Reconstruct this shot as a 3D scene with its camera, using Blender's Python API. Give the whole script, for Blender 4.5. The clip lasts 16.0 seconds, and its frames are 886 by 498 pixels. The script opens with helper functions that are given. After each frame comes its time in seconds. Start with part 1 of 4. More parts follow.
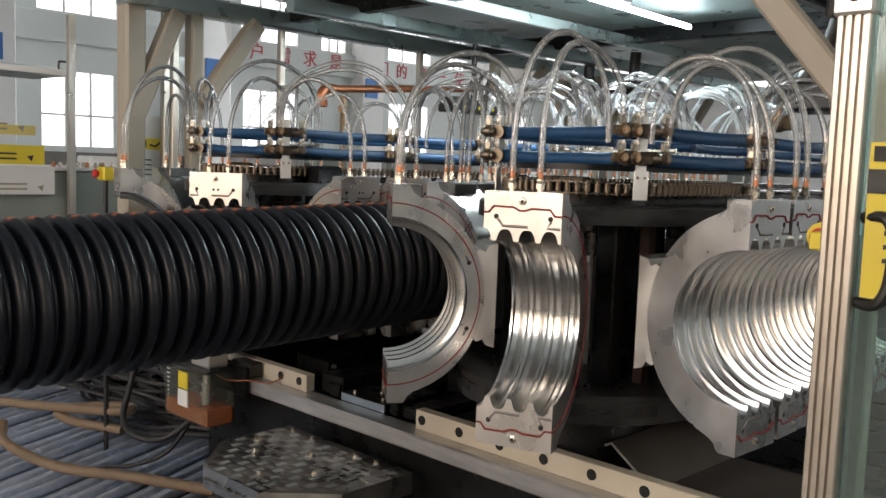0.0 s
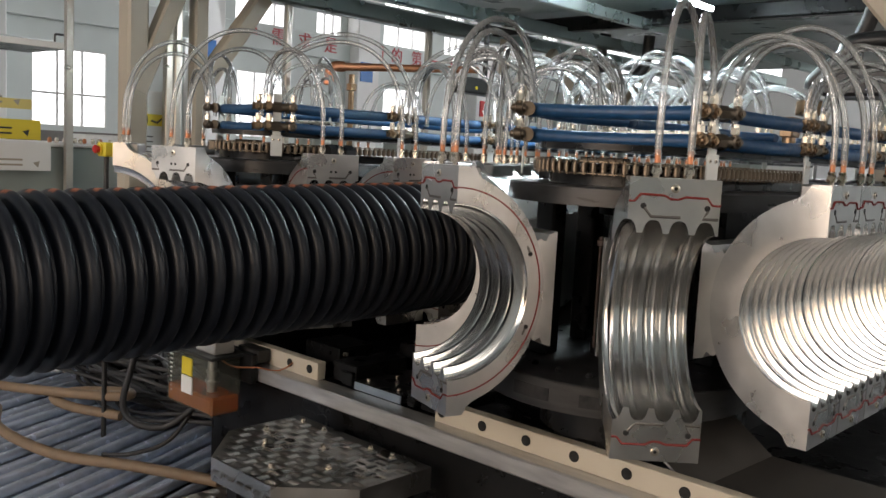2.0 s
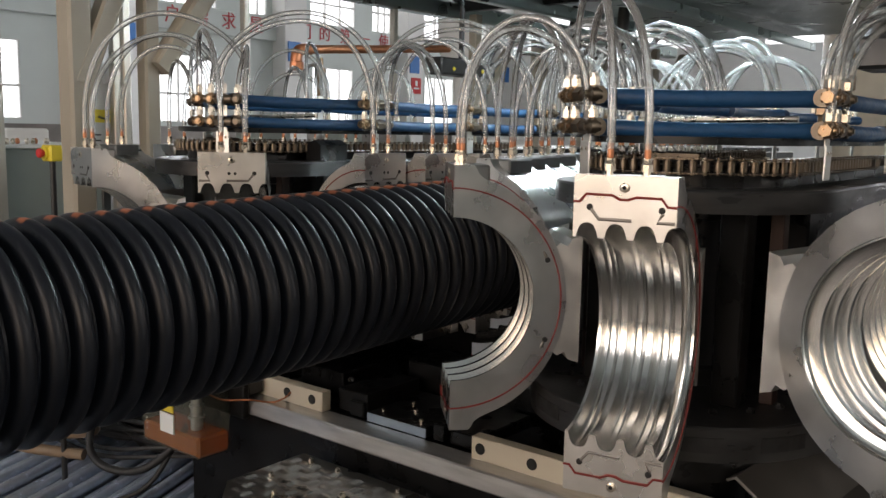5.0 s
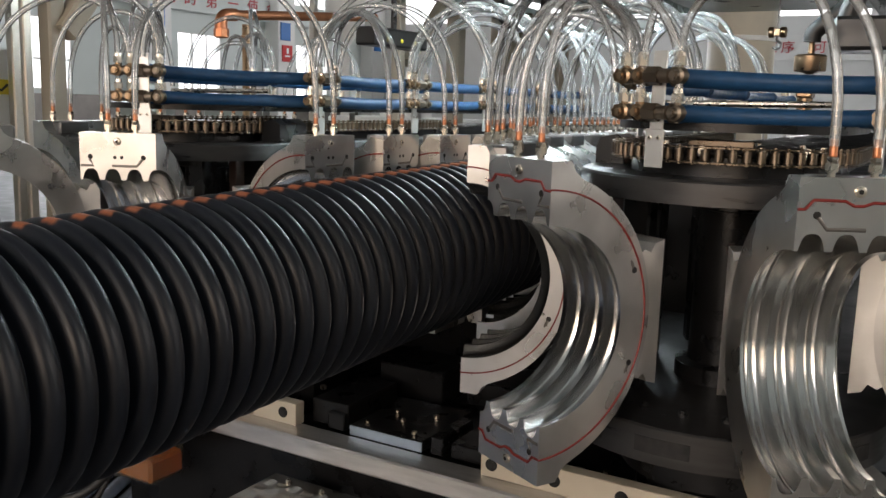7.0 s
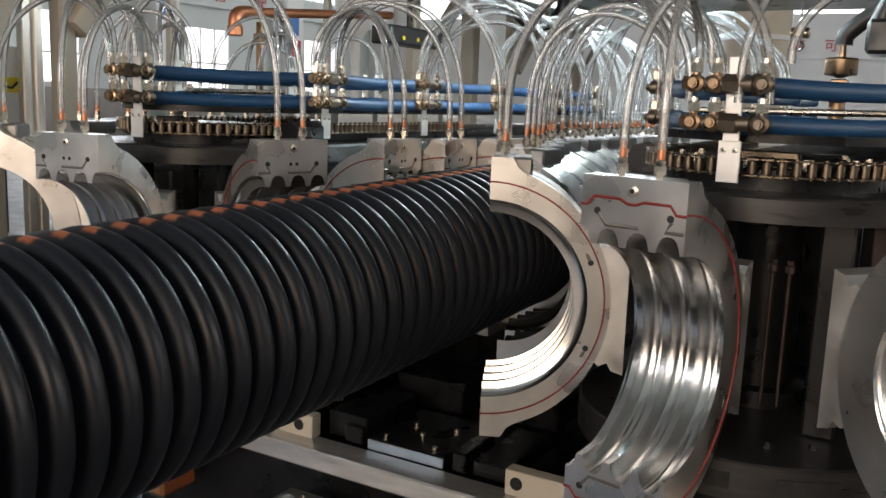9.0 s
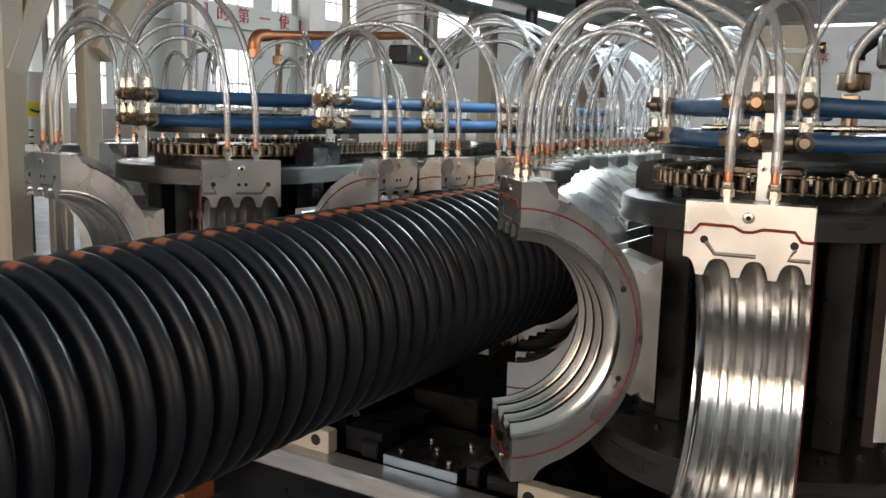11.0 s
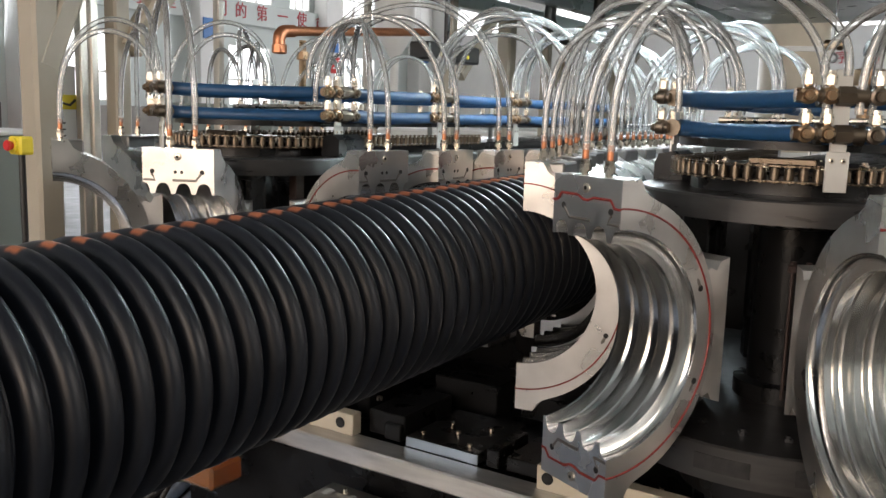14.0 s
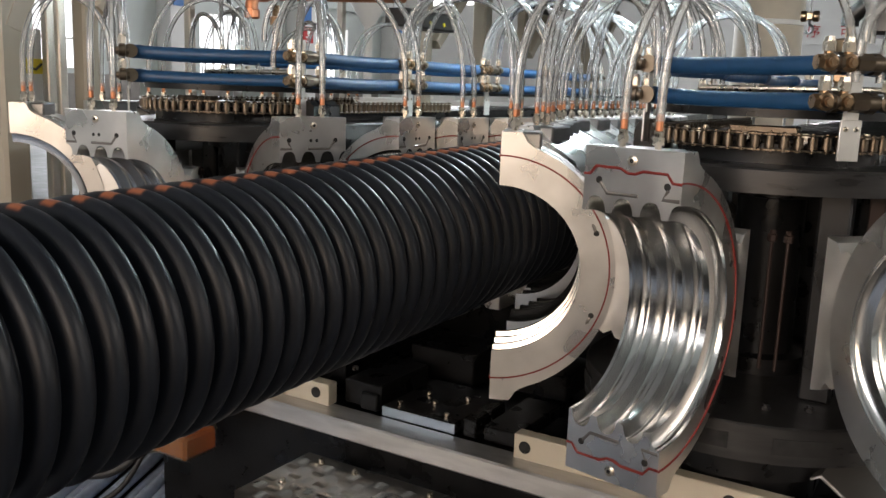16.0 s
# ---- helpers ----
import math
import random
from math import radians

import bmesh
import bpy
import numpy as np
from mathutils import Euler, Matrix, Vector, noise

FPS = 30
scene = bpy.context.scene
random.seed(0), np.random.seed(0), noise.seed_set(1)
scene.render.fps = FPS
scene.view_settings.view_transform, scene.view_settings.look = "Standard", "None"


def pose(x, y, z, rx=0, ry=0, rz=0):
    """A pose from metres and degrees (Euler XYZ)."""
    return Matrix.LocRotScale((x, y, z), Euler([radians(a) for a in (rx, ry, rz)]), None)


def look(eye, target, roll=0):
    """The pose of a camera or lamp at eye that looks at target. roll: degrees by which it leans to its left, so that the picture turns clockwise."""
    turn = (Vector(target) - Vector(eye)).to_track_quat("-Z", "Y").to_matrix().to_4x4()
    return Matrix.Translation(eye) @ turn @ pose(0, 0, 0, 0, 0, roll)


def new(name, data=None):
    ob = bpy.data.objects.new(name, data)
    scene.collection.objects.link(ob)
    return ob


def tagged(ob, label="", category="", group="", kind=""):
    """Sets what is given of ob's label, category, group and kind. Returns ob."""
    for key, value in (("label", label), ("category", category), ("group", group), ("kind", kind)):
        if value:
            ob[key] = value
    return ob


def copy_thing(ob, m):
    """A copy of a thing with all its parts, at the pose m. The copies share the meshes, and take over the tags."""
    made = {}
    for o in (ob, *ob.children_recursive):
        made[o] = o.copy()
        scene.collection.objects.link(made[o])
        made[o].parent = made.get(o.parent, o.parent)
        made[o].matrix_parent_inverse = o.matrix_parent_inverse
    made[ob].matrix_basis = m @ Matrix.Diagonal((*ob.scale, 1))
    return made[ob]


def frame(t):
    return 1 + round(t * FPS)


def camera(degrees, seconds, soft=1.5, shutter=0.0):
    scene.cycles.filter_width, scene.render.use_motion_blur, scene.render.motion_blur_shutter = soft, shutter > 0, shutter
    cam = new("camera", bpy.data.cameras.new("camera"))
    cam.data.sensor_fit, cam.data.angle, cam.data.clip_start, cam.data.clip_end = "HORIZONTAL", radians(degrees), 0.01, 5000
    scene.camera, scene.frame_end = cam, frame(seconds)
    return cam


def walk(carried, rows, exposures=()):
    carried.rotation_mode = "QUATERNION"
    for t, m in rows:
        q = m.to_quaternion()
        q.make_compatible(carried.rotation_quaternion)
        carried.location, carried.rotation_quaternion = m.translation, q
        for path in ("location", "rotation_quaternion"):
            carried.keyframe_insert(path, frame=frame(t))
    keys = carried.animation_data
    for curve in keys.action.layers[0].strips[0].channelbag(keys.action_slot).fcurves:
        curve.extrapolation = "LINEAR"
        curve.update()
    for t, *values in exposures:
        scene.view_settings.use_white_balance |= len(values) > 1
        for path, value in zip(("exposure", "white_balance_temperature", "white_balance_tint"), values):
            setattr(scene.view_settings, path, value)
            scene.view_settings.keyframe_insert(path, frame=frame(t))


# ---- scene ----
cam = camera(53.45, 16.0)
PATH = [
    (0.0, 1.825, -0.330, 1.286, 84.52, -2.02, 43.85),
    (0.5, 1.777, -0.308, 1.284, 84.19, -2.10, 43.07),
    (1.0, 1.734, -0.299, 1.276, 83.87, -2.68, 42.95),
    (1.5, 1.709, -0.296, 1.270, 83.69, -2.97, 42.96),
    (2.0, 1.687, -0.305, 1.265, 83.67, -3.01, 43.30),
    (2.5, 1.648, -0.295, 1.259, 83.29, -2.91, 43.78),
    (3.0, 1.600, -0.276, 1.259, 82.57, -3.11, 44.34),
    (3.5, 1.553, -0.268, 1.264, 81.82, -2.63, 42.74),
    (4.0, 1.496, -0.278, 1.284, 82.31, -0.98, 40.45),
    (4.2, 1.472, -0.270, 1.288, 82.34, -0.48, 40.25),
    (6.3, 1.038, -0.180, 1.320, 81.89, -2.00, 32.16),
    (6.5, 1.011, -0.193, 1.322, 81.49, -1.56, 30.93),
    (7.0, 0.975, -0.210, 1.317, 80.61, -1.68, 30.01),
    (7.5, 0.944, -0.203, 1.325, 80.03, -1.32, 30.34),
    (8.0, 0.917, -0.175, 1.332, 79.81, -1.57, 30.81),
    (8.5, 0.908, -0.170, 1.333, 80.07, -2.11, 30.78),
    (9.0, 0.911, -0.171, 1.333, 80.32, -2.09, 30.47),
    (11.5, 0.951, -0.199, 1.343, 81.65, -1.46, 32.32),
    (12.0, 0.954, -0.221, 1.345, 81.81, -1.62, 32.59),
    (12.5, 0.955, -0.242, 1.338, 81.67, -1.76, 32.84),
    (13.0, 0.958, -0.256, 1.335, 81.47, -1.63, 33.31),
    (13.5, 0.964, -0.252, 1.332, 81.27, -1.50, 33.37),
    (14.0, 0.963, -0.243, 1.328, 81.21, -1.66, 32.93),
    (14.5, 0.956, -0.243, 1.326, 80.80, -2.02, 32.39),
    (15.0, 0.951, -0.242, 1.324, 80.08, -2.32, 31.89),
    (15.5, 0.948, -0.235, 1.320, 79.72, -2.17, 31.60),
    (16.0, 0.946, -0.230, 1.316, 79.46, -2.10, 31.26),
]
EXPOSURE = [(0.0, -0.03), (0.5, -0.06), (3.0, -0.05), (4.2, -0.15), (6.5, -0.23), (7.2, 0.04), (8.0, 0.11), (9.0, -0.03), (11.5, 0.11), (12.5, 0.19), (13.5, 0.29), (14.5, 0.23), (16.0, 0.09)]
walk(cam, [(t, pose(x, y, z, rx, ry, rz)) for t, x, y, z, rx, ry, rz in PATH], EXPOSURE)

# ---------------------------------------------------------------- light
scene.view_settings.use_white_balance = True
scene.view_settings.white_balance_temperature = 6620
scene.view_settings.white_balance_tint = 15
world = bpy.data.worlds.new("daylight")
scene.world = world
world.use_nodes = True
_n = world.node_tree.nodes
_sky = _n.new("ShaderNodeTexSky")
_sky.sky_type, _sky.sun_disc = "NISHITA", False
_sky.sun_elevation, _sky.sun_rotation = radians(35), radians(250)
world.node_tree.links.new(_sky.outputs[0], _n["Background"].inputs[0])
_n["Background"].inputs[1].default_value = 0.12


def area_lamp(name, m, sx, sy, power, colour):
    li = bpy.data.lights.new(name, "AREA")
    li.shape, li.size, li.size_y, li.energy, li.color = "RECTANGLE", sx, sy, power, colour
    ob = new(name, li)
    ob.matrix_world = m
    return ob


# daylight in the west and north window bands of the hall
area_lamp("window_light_west", look((-19.6, 13.3, 3.3), (0, 3.0, 1.0)), 28.0, 4.8, 2350, (0.87, 0.95, 1.0))
area_lamp("window_light_north", look((-3.8, 29.9, 5.9), (0, 0, 1.2)), 18.0, 4.0, 1680, (0.95, 0.98, 1.0))
# unseen warm lamp added behind the camera, for gold bands in the bores
area_lamp("gate_light", look((0.9, -5.8, 2.2), (0.4, 1.5, 0.9)), 6.0, 2.4, 215, (1.0, 0.78, 0.56))
# fill lamp added behind the camera to lift the faces turned towards it
area_lamp("window_light_south", look((-0.4, -7.9, 3.2), (0.2, 1.6, 0.9)), 7.0, 1.6, 150, (0.97, 0.97, 0.95))
# fill lamp added on the right; the east wall has no window
area_lamp("window_light_east", look((7.8, 2.0, 3.0), (0.5, 1.5, 0.8)), 7.0, 2.4, 230, (1.0, 0.93, 0.84))


# ---------------------------------------------------------------- materials
def material(name, colour, rough=0.5, metal=0.0, var=0.15, scale=20.0, bump=0.0, bump_scale=120.0, streak=None, spec=0.5, island=0.0):
    ma = bpy.data.materials.new(name)
    ma.use_nodes = True
    nt = ma.node_tree
    b = nt.nodes["Principled BSDF"]
    b.inputs["Metallic"].default_value = metal
    b.inputs["Specular IOR Level"].default_value = spec
    co = nt.nodes.new("ShaderNodeTexCoord")
    src = co.outputs["Object"]
    if streak:
        mp = nt.nodes.new("ShaderNodeMapping")
        mp.inputs["Scale"].default_value = streak
        nt.links.new(src, mp.inputs[0])
        src = mp.outputs[0]
    n1 = nt.nodes.new("ShaderNodeTexNoise")
    n1.inputs["Scale"].default_value, n1.inputs["Detail"].default_value = scale, 6
    n2 = nt.nodes.new("ShaderNodeTexNoise")
    n2.inputs["Scale"].default_value, n2.inputs["Detail"].default_value = scale * 0.13, 3
    nt.links.new(src, n1.inputs[0]), nt.links.new(co.outputs["Object"], n2.inputs[0])
    add = nt.nodes.new("ShaderNodeMath")
    add.operation = "ADD"
    nt.links.new(n1.outputs[0], add.inputs[0]), nt.links.new(n2.outputs[0], add.inputs[1])
    ramp = nt.nodes.new("ShaderNodeMapRange")
    ramp.inputs[1].default_value, ramp.inputs[2].default_value = 0.6, 1.4
    ramp.inputs[3].default_value, ramp.inputs[4].default_value = 1 - var, 1 + var
    nt.links.new(add.outputs[0], ramp.inputs[0])
    mul = nt.nodes.new("ShaderNodeMix")
    mul.data_type, mul.blend_type = "RGBA", "MULTIPLY"
    mul.inputs[0].default_value = 1.0
    mul.inputs[6].default_value = (*colour, 1)
    nt.links.new(ramp.outputs[0], mul.inputs[7])
    nt.links.new(mul.outputs[2], b.inputs["Base Color"])
    rr = nt.nodes.new("ShaderNodeMapRange")
    rr.inputs[1].default_value, rr.inputs[2].default_value = 0.3, 0.7
    rr.inputs[3].default_value, rr.inputs[4].default_value = rough * 0.75, min(1, rough * 1.3)
    nt.links.new(n1.outputs[0], rr.inputs[0]), nt.links.new(rr.outputs[0], b.inputs["Roughness"])
    if bump:
        n3 = nt.nodes.new("ShaderNodeTexNoise")
        n3.inputs["Scale"].default_value, n3.inputs["Detail"].default_value = bump_scale, 4
        nt.links.new(src, n3.inputs[0])
        bp = nt.nodes.new("ShaderNodeBump")
        bp.inputs["Strength"].default_value, bp.inputs["Distance"].default_value = bump, 0.002
        nt.links.new(n3.outputs[0], bp.inputs["Height"]), nt.links.new(bp.outputs[0], b.inputs["Normal"])
    return ma


def glow(name, colour, strength):
    ma = bpy.data.materials.new(name)
    ma.use_nodes = True
    nt = ma.node_tree
    e = nt.nodes.new("ShaderNodeEmission")
    e.inputs[0].default_value, e.inputs[1].default_value = (*colour, 1), strength
    nt.links.new(e.outputs[0], nt.nodes["Material Output"].inputs[0])
    return ma


def clear(name, tint, opaque, rough=0.08):
    """Clear plastic or glass: part of the light goes straight through, the rest meets a glossy surface."""
    ma = bpy.data.materials.new(name)
    ma.use_nodes = True
    nt = ma.node_tree
    b = nt.nodes["Principled BSDF"]
    b.inputs["Base Color"].default_value, b.inputs["Roughness"].default_value = (*tint, 1), rough
    b.inputs["Specular IOR Level"].default_value = 0.8
    tr = nt.nodes.new("ShaderNodeBsdfTransparent")
    tr.inputs[0].default_value = (*[0.4 + 0.6 * c for c in tint], 1)
    mx = nt.nodes.new("ShaderNodeMixShader")
    mx.inputs[0].default_value = opaque
    nt.links.new(tr.outputs[0], mx.inputs[1]), nt.links.new(b.outputs[0], mx.inputs[2])
    nt.links.new(mx.outputs[0], nt.nodes["Material Output"].inputs[0])
    return ma


def thin_wall(name, tint, milky, ior, rough):
    """A thin clear wall: light passes straight on, a little is scattered, and the surface mirrors as its index says."""
    ma = bpy.data.materials.new(name)
    ma.use_nodes = True
    nt = ma.node_tree
    nt.nodes.remove(nt.nodes["Principled BSDF"])
    tr, df, gl, fr = [nt.nodes.new("ShaderNode" + k) for k in ("BsdfTransparent", "BsdfDiffuse", "BsdfGlossy", "Fresnel")]
    tr.inputs[0].default_value, df.inputs[0].default_value = (*tint, 1), (0.8, 0.82, 0.82, 1)
    gl.inputs["Roughness"].default_value, fr.inputs["IOR"].default_value = rough, ior
    wall, skin = nt.nodes.new("ShaderNodeMixShader"), nt.nodes.new("ShaderNodeMixShader")
    wall.inputs[0].default_value = milky
    nt.links.new(tr.outputs[0], wall.inputs[1]), nt.links.new(df.outputs[0], wall.inputs[2])
    nt.links.new(fr.outputs[0], skin.inputs[0]), nt.links.new(wall.outputs[0], skin.inputs[1]), nt.links.new(gl.outputs[0], skin.inputs[2])
    nt.links.new(skin.outputs[0], nt.nodes["Material Output"].inputs[0])
    return ma


ALU = material("milled_aluminium", (0.57, 0.56, 0.545), 0.29, 1.0, 0.26, 12, 0.02, 400)
BORE = material("polished_bore", (0.66, 0.66, 0.65), 0.185, 1.0, 0.08, 3, streak=(60, 1, 1))
ALU_DULL = material("cast_aluminium", (0.68, 0.665, 0.64), 0.48, 1.0, 0.15, 25, 0.1, 200)
RAIL = material("dark_worn_rail", (0.27, 0.265, 0.26), 0.3, 0.9, 0.25, 20)
SEAL = material("red_seal", (0.2, 0.02, 0.015), 0.6, 0, 0.1, 60)
# near-black colour stands for the shade inside holes and slots
HOLE = material("hole_shade", (0.01, 0.01, 0.01), 0.7, 0, 0.1, 50)
# base tinted blue to stand for the windows' sheen along the pipe
HDPE = material("black_polyethylene", (0.006, 0.0082, 0.0135), 0.42, 0, 0.25, 14, 0.05, 300, spec=0.37)


def stripe_marks(ma, colour, at, half, crest):
    """Worn paint marks along the top of the pipe, on its crests alone, with ragged edges."""
    nt = ma.node_tree
    b = nt.nodes["Principled BSDF"]
    co, sep, flat, size = [nt.nodes.new("ShaderNode" + k) for k in ("TexCoord", "SeparateXYZ", "CombineXYZ", "VectorMath")]
    noise_node = nt.nodes.new("ShaderNodeTexNoise")
    noise_node.inputs["Scale"].default_value = 70
    size.operation = "LENGTH"
    nt.links.new(co.outputs["Object"], sep.inputs[0]), nt.links.new(co.outputs["Object"], noise_node.inputs[0])
    nt.links.new(sep.outputs[0], flat.inputs[0]), nt.links.new(sep.outputs[2], flat.inputs[2]), nt.links.new(flat.outputs[0], size.inputs[0])

    def maths(op, x, y):
        n = nt.nodes.new("ShaderNodeMath")
        n.operation = op
        for i, v in enumerate((x, y)):
            if isinstance(v, (int, float)):
                n.inputs[i].default_value = v
            else:
                nt.links.new(v, n.inputs[i])
        return n.outputs[0]

    def fade(x, lo, hi):
        n = nt.nodes.new("ShaderNodeMapRange")
        n.interpolation_type = "SMOOTHSTEP"
        n.inputs[1].default_value, n.inputs[2].default_value = lo, hi
        nt.links.new(x, n.inputs[0])
        return n.outputs[0]

    ragged = maths("MULTIPLY", maths("SUBTRACT", noise_node.outputs[0], 0.5), 0.012)
    side = maths("ABSOLUTE", maths("SUBTRACT", maths("ADD", sep.outputs[0], ragged), at), 0)
    mask = maths("MULTIPLY", maths("SUBTRACT", 1.0, fade(side, half * 0.6, half * 1.25)), fade(maths("ADD", size.outputs["Value"], maths("MULTIPLY", ragged, 0.35)), crest, crest + 0.0055))
    mask = maths("MULTIPLY", mask, maths("MULTIPLY", fade(sep.outputs[2], 0.0, 0.02), 0.9))
    mix = nt.nodes.new("ShaderNodeMix")
    mix.data_type = "RGBA"
    mix.inputs[7].default_value = (*colour, 1)
    nt.links.new(b.inputs["Base Color"].links[0].from_socket, mix.inputs[6])
    nt.links.new(mask, mix.inputs[0]), nt.links.new(mix.outputs[2], b.inputs["Base Color"])


stripe_marks(HDPE, (0.36, 0.12, 0.055), 0.007, 0.0125, 0.1672)
DARK = material("oily_black_steel", (0.011, 0.0112, 0.012), 0.3, 0.3, 0.45, 18, 0.12, 90, spec=0.35)
DECK = material("worn_dark_deck", (0.045, 0.044, 0.044), 0.34, 0.5, 0.4, 12, 0.1, 80, (1, 1, 6))
SHEET = material("grey_sheet_steel", (0.2, 0.185, 0.17), 0.36, 0.7, 0.2, 9)
RUST = material("red_oxide_column", (0.035, 0.019, 0.015), 0.6, 0.2, 0.4, 14, 0.1, 70)
CREAM = material("cream_painted_steel", (0.56, 0.5, 0.4), 0.5, 0, 0.1, 8, 0.05, 150)
STEEL = material("bare_steel", (0.54, 0.53, 0.52), 0.38, 0.8, 0.35, 9, 0.06, 120, (1, 6, 6))
BLUEST = material("blued_steel_plate", (0.42, 0.5, 0.58), 0.35, 0.8, 0.12, 12)
CHAIN = material("oily_chain_steel", (0.14, 0.112, 0.085), 0.3, 1.0, 0.3, 50)
BRASS = material("brass_fitting", (0.33, 0.225, 0.14), 0.33, 1.0, 0.2, 60)
COPPER = material("copper_sleeve", (0.5, 0.2, 0.1), 0.4, 0.8, 0.2, 60)
NICKEL = material("nickel_fitting", (0.6, 0.55, 0.47), 0.28, 1.0, 0.15, 60)
MANIF = material("tarnished_manifold", (0.16, 0.13, 0.1), 0.38, 0.9, 0.3, 40)
HOSE = material("blue_rubber_hose", (0.011, 0.06, 0.15), 0.45, 0, 0.3, 40, 0.15, 220)
BRACKET = material("galvanised_bracket", (0.72, 0.71, 0.68), 0.4, 0.75, 0.12, 16, 0.04, 90)
TUBE = thin_wall("clear_tube", (0.97, 0.99, 0.99), 0.28, 1.8, 0.08)
GLASS = thin_wall("guard_glass", (0.6, 0.78, 0.76), 0.05, 1.45, 0.02)
OIL = clear("amber_oil", (0.9, 0.26, 0.02), 0.45, 0.08)
JAR = clear("clear_reservoir", (0.5, 0.52, 0.45), 0.12, 0.06)
BEIGE = material("beige_painted_steel", (0.36, 0.32, 0.255), 0.5, 0, 0.12, 6, 0.04, 150)
ANOD = material("anodised_profile", (0.52, 0.48, 0.42), 0.36, 0.8, 0.1, 8)
RAILING = material("galvanised_canopy_rail", (0.5, 0.58, 0.57), 0.3, 0.85, 0.12, 6)
PALE = material("pale_yellow_sheet", (0.72, 0.6, 0.2), 0.5, 0, 0.08, 10)
ROOF = material("grey_green_canopy", (0.36, 0.44, 0.43), 0.32, 0.3, 0.15, 5)
CABINET = material("grey_green_cabinet", (0.24, 0.27, 0.25), 0.5, 0, 0.12, 5, 0.03, 140)
PLASTER = material("pale_green_plaster", (0.64, 0.69, 0.67), 0.8, 0, 0.08, 2, 0.1, 60)
WHITE = material("white_paint", (0.78, 0.78, 0.76), 0.6, 0, 0.06, 4)
YELLOW = material("yellow_plastic", (0.76, 0.6, 0.04), 0.45, 0, 0.08, 12)
REDP = material("red_plastic", (0.5, 0.02, 0.02), 0.4, 0, 0.1, 20)
LETTER = material("red_lettering", (0.5, 0.06, 0.07), 0.6, 0, 0.06, 20)
INK = material("black_ink", (0.03, 0.03, 0.03), 0.6, 0, 0.1, 30)
BLUEP = material("blue_sign", (0.03, 0.16, 0.45), 0.5, 0, 0.1, 20)
BLACK = material("black_plastic", (0.018, 0.018, 0.018), 0.38, 0, 0.2, 30)
PLATE = material("checker_plate", (0.44, 0.43, 0.41), 0.3, 1.0, 0.5, 9, 0.05, 200)
CABLE = material("black_cable", (0.014, 0.014, 0.015), 0.55, 0, 0.3, 40)
SUCTION = material("tan_suction_hose", (0.21, 0.145, 0.09), 0.6, 0, 0.25, 30, 0.2, 260)
# the blue in this colour stands for window light on the hoses
CONDUIT = material("silvery_hose", (0.56, 0.64, 0.78), 0.22, 0.2, 0.25, 25, spec=0.9)
FLOOR = material("dusty_concrete", (0.1, 0.098, 0.094), 0.55, 0, 0.4, 5, 0.15, 60)
PANE = glow("bright_overcast_sky", (0.96, 0.98, 1.0), 3.0)
LAMP = glow("fluorescent_tube", (0.82, 0.97, 1.0), 80)
CONCRETE = material("hall_roof", (0.4, 0.4, 0.4), 0.8, 0, 0.1, 2)


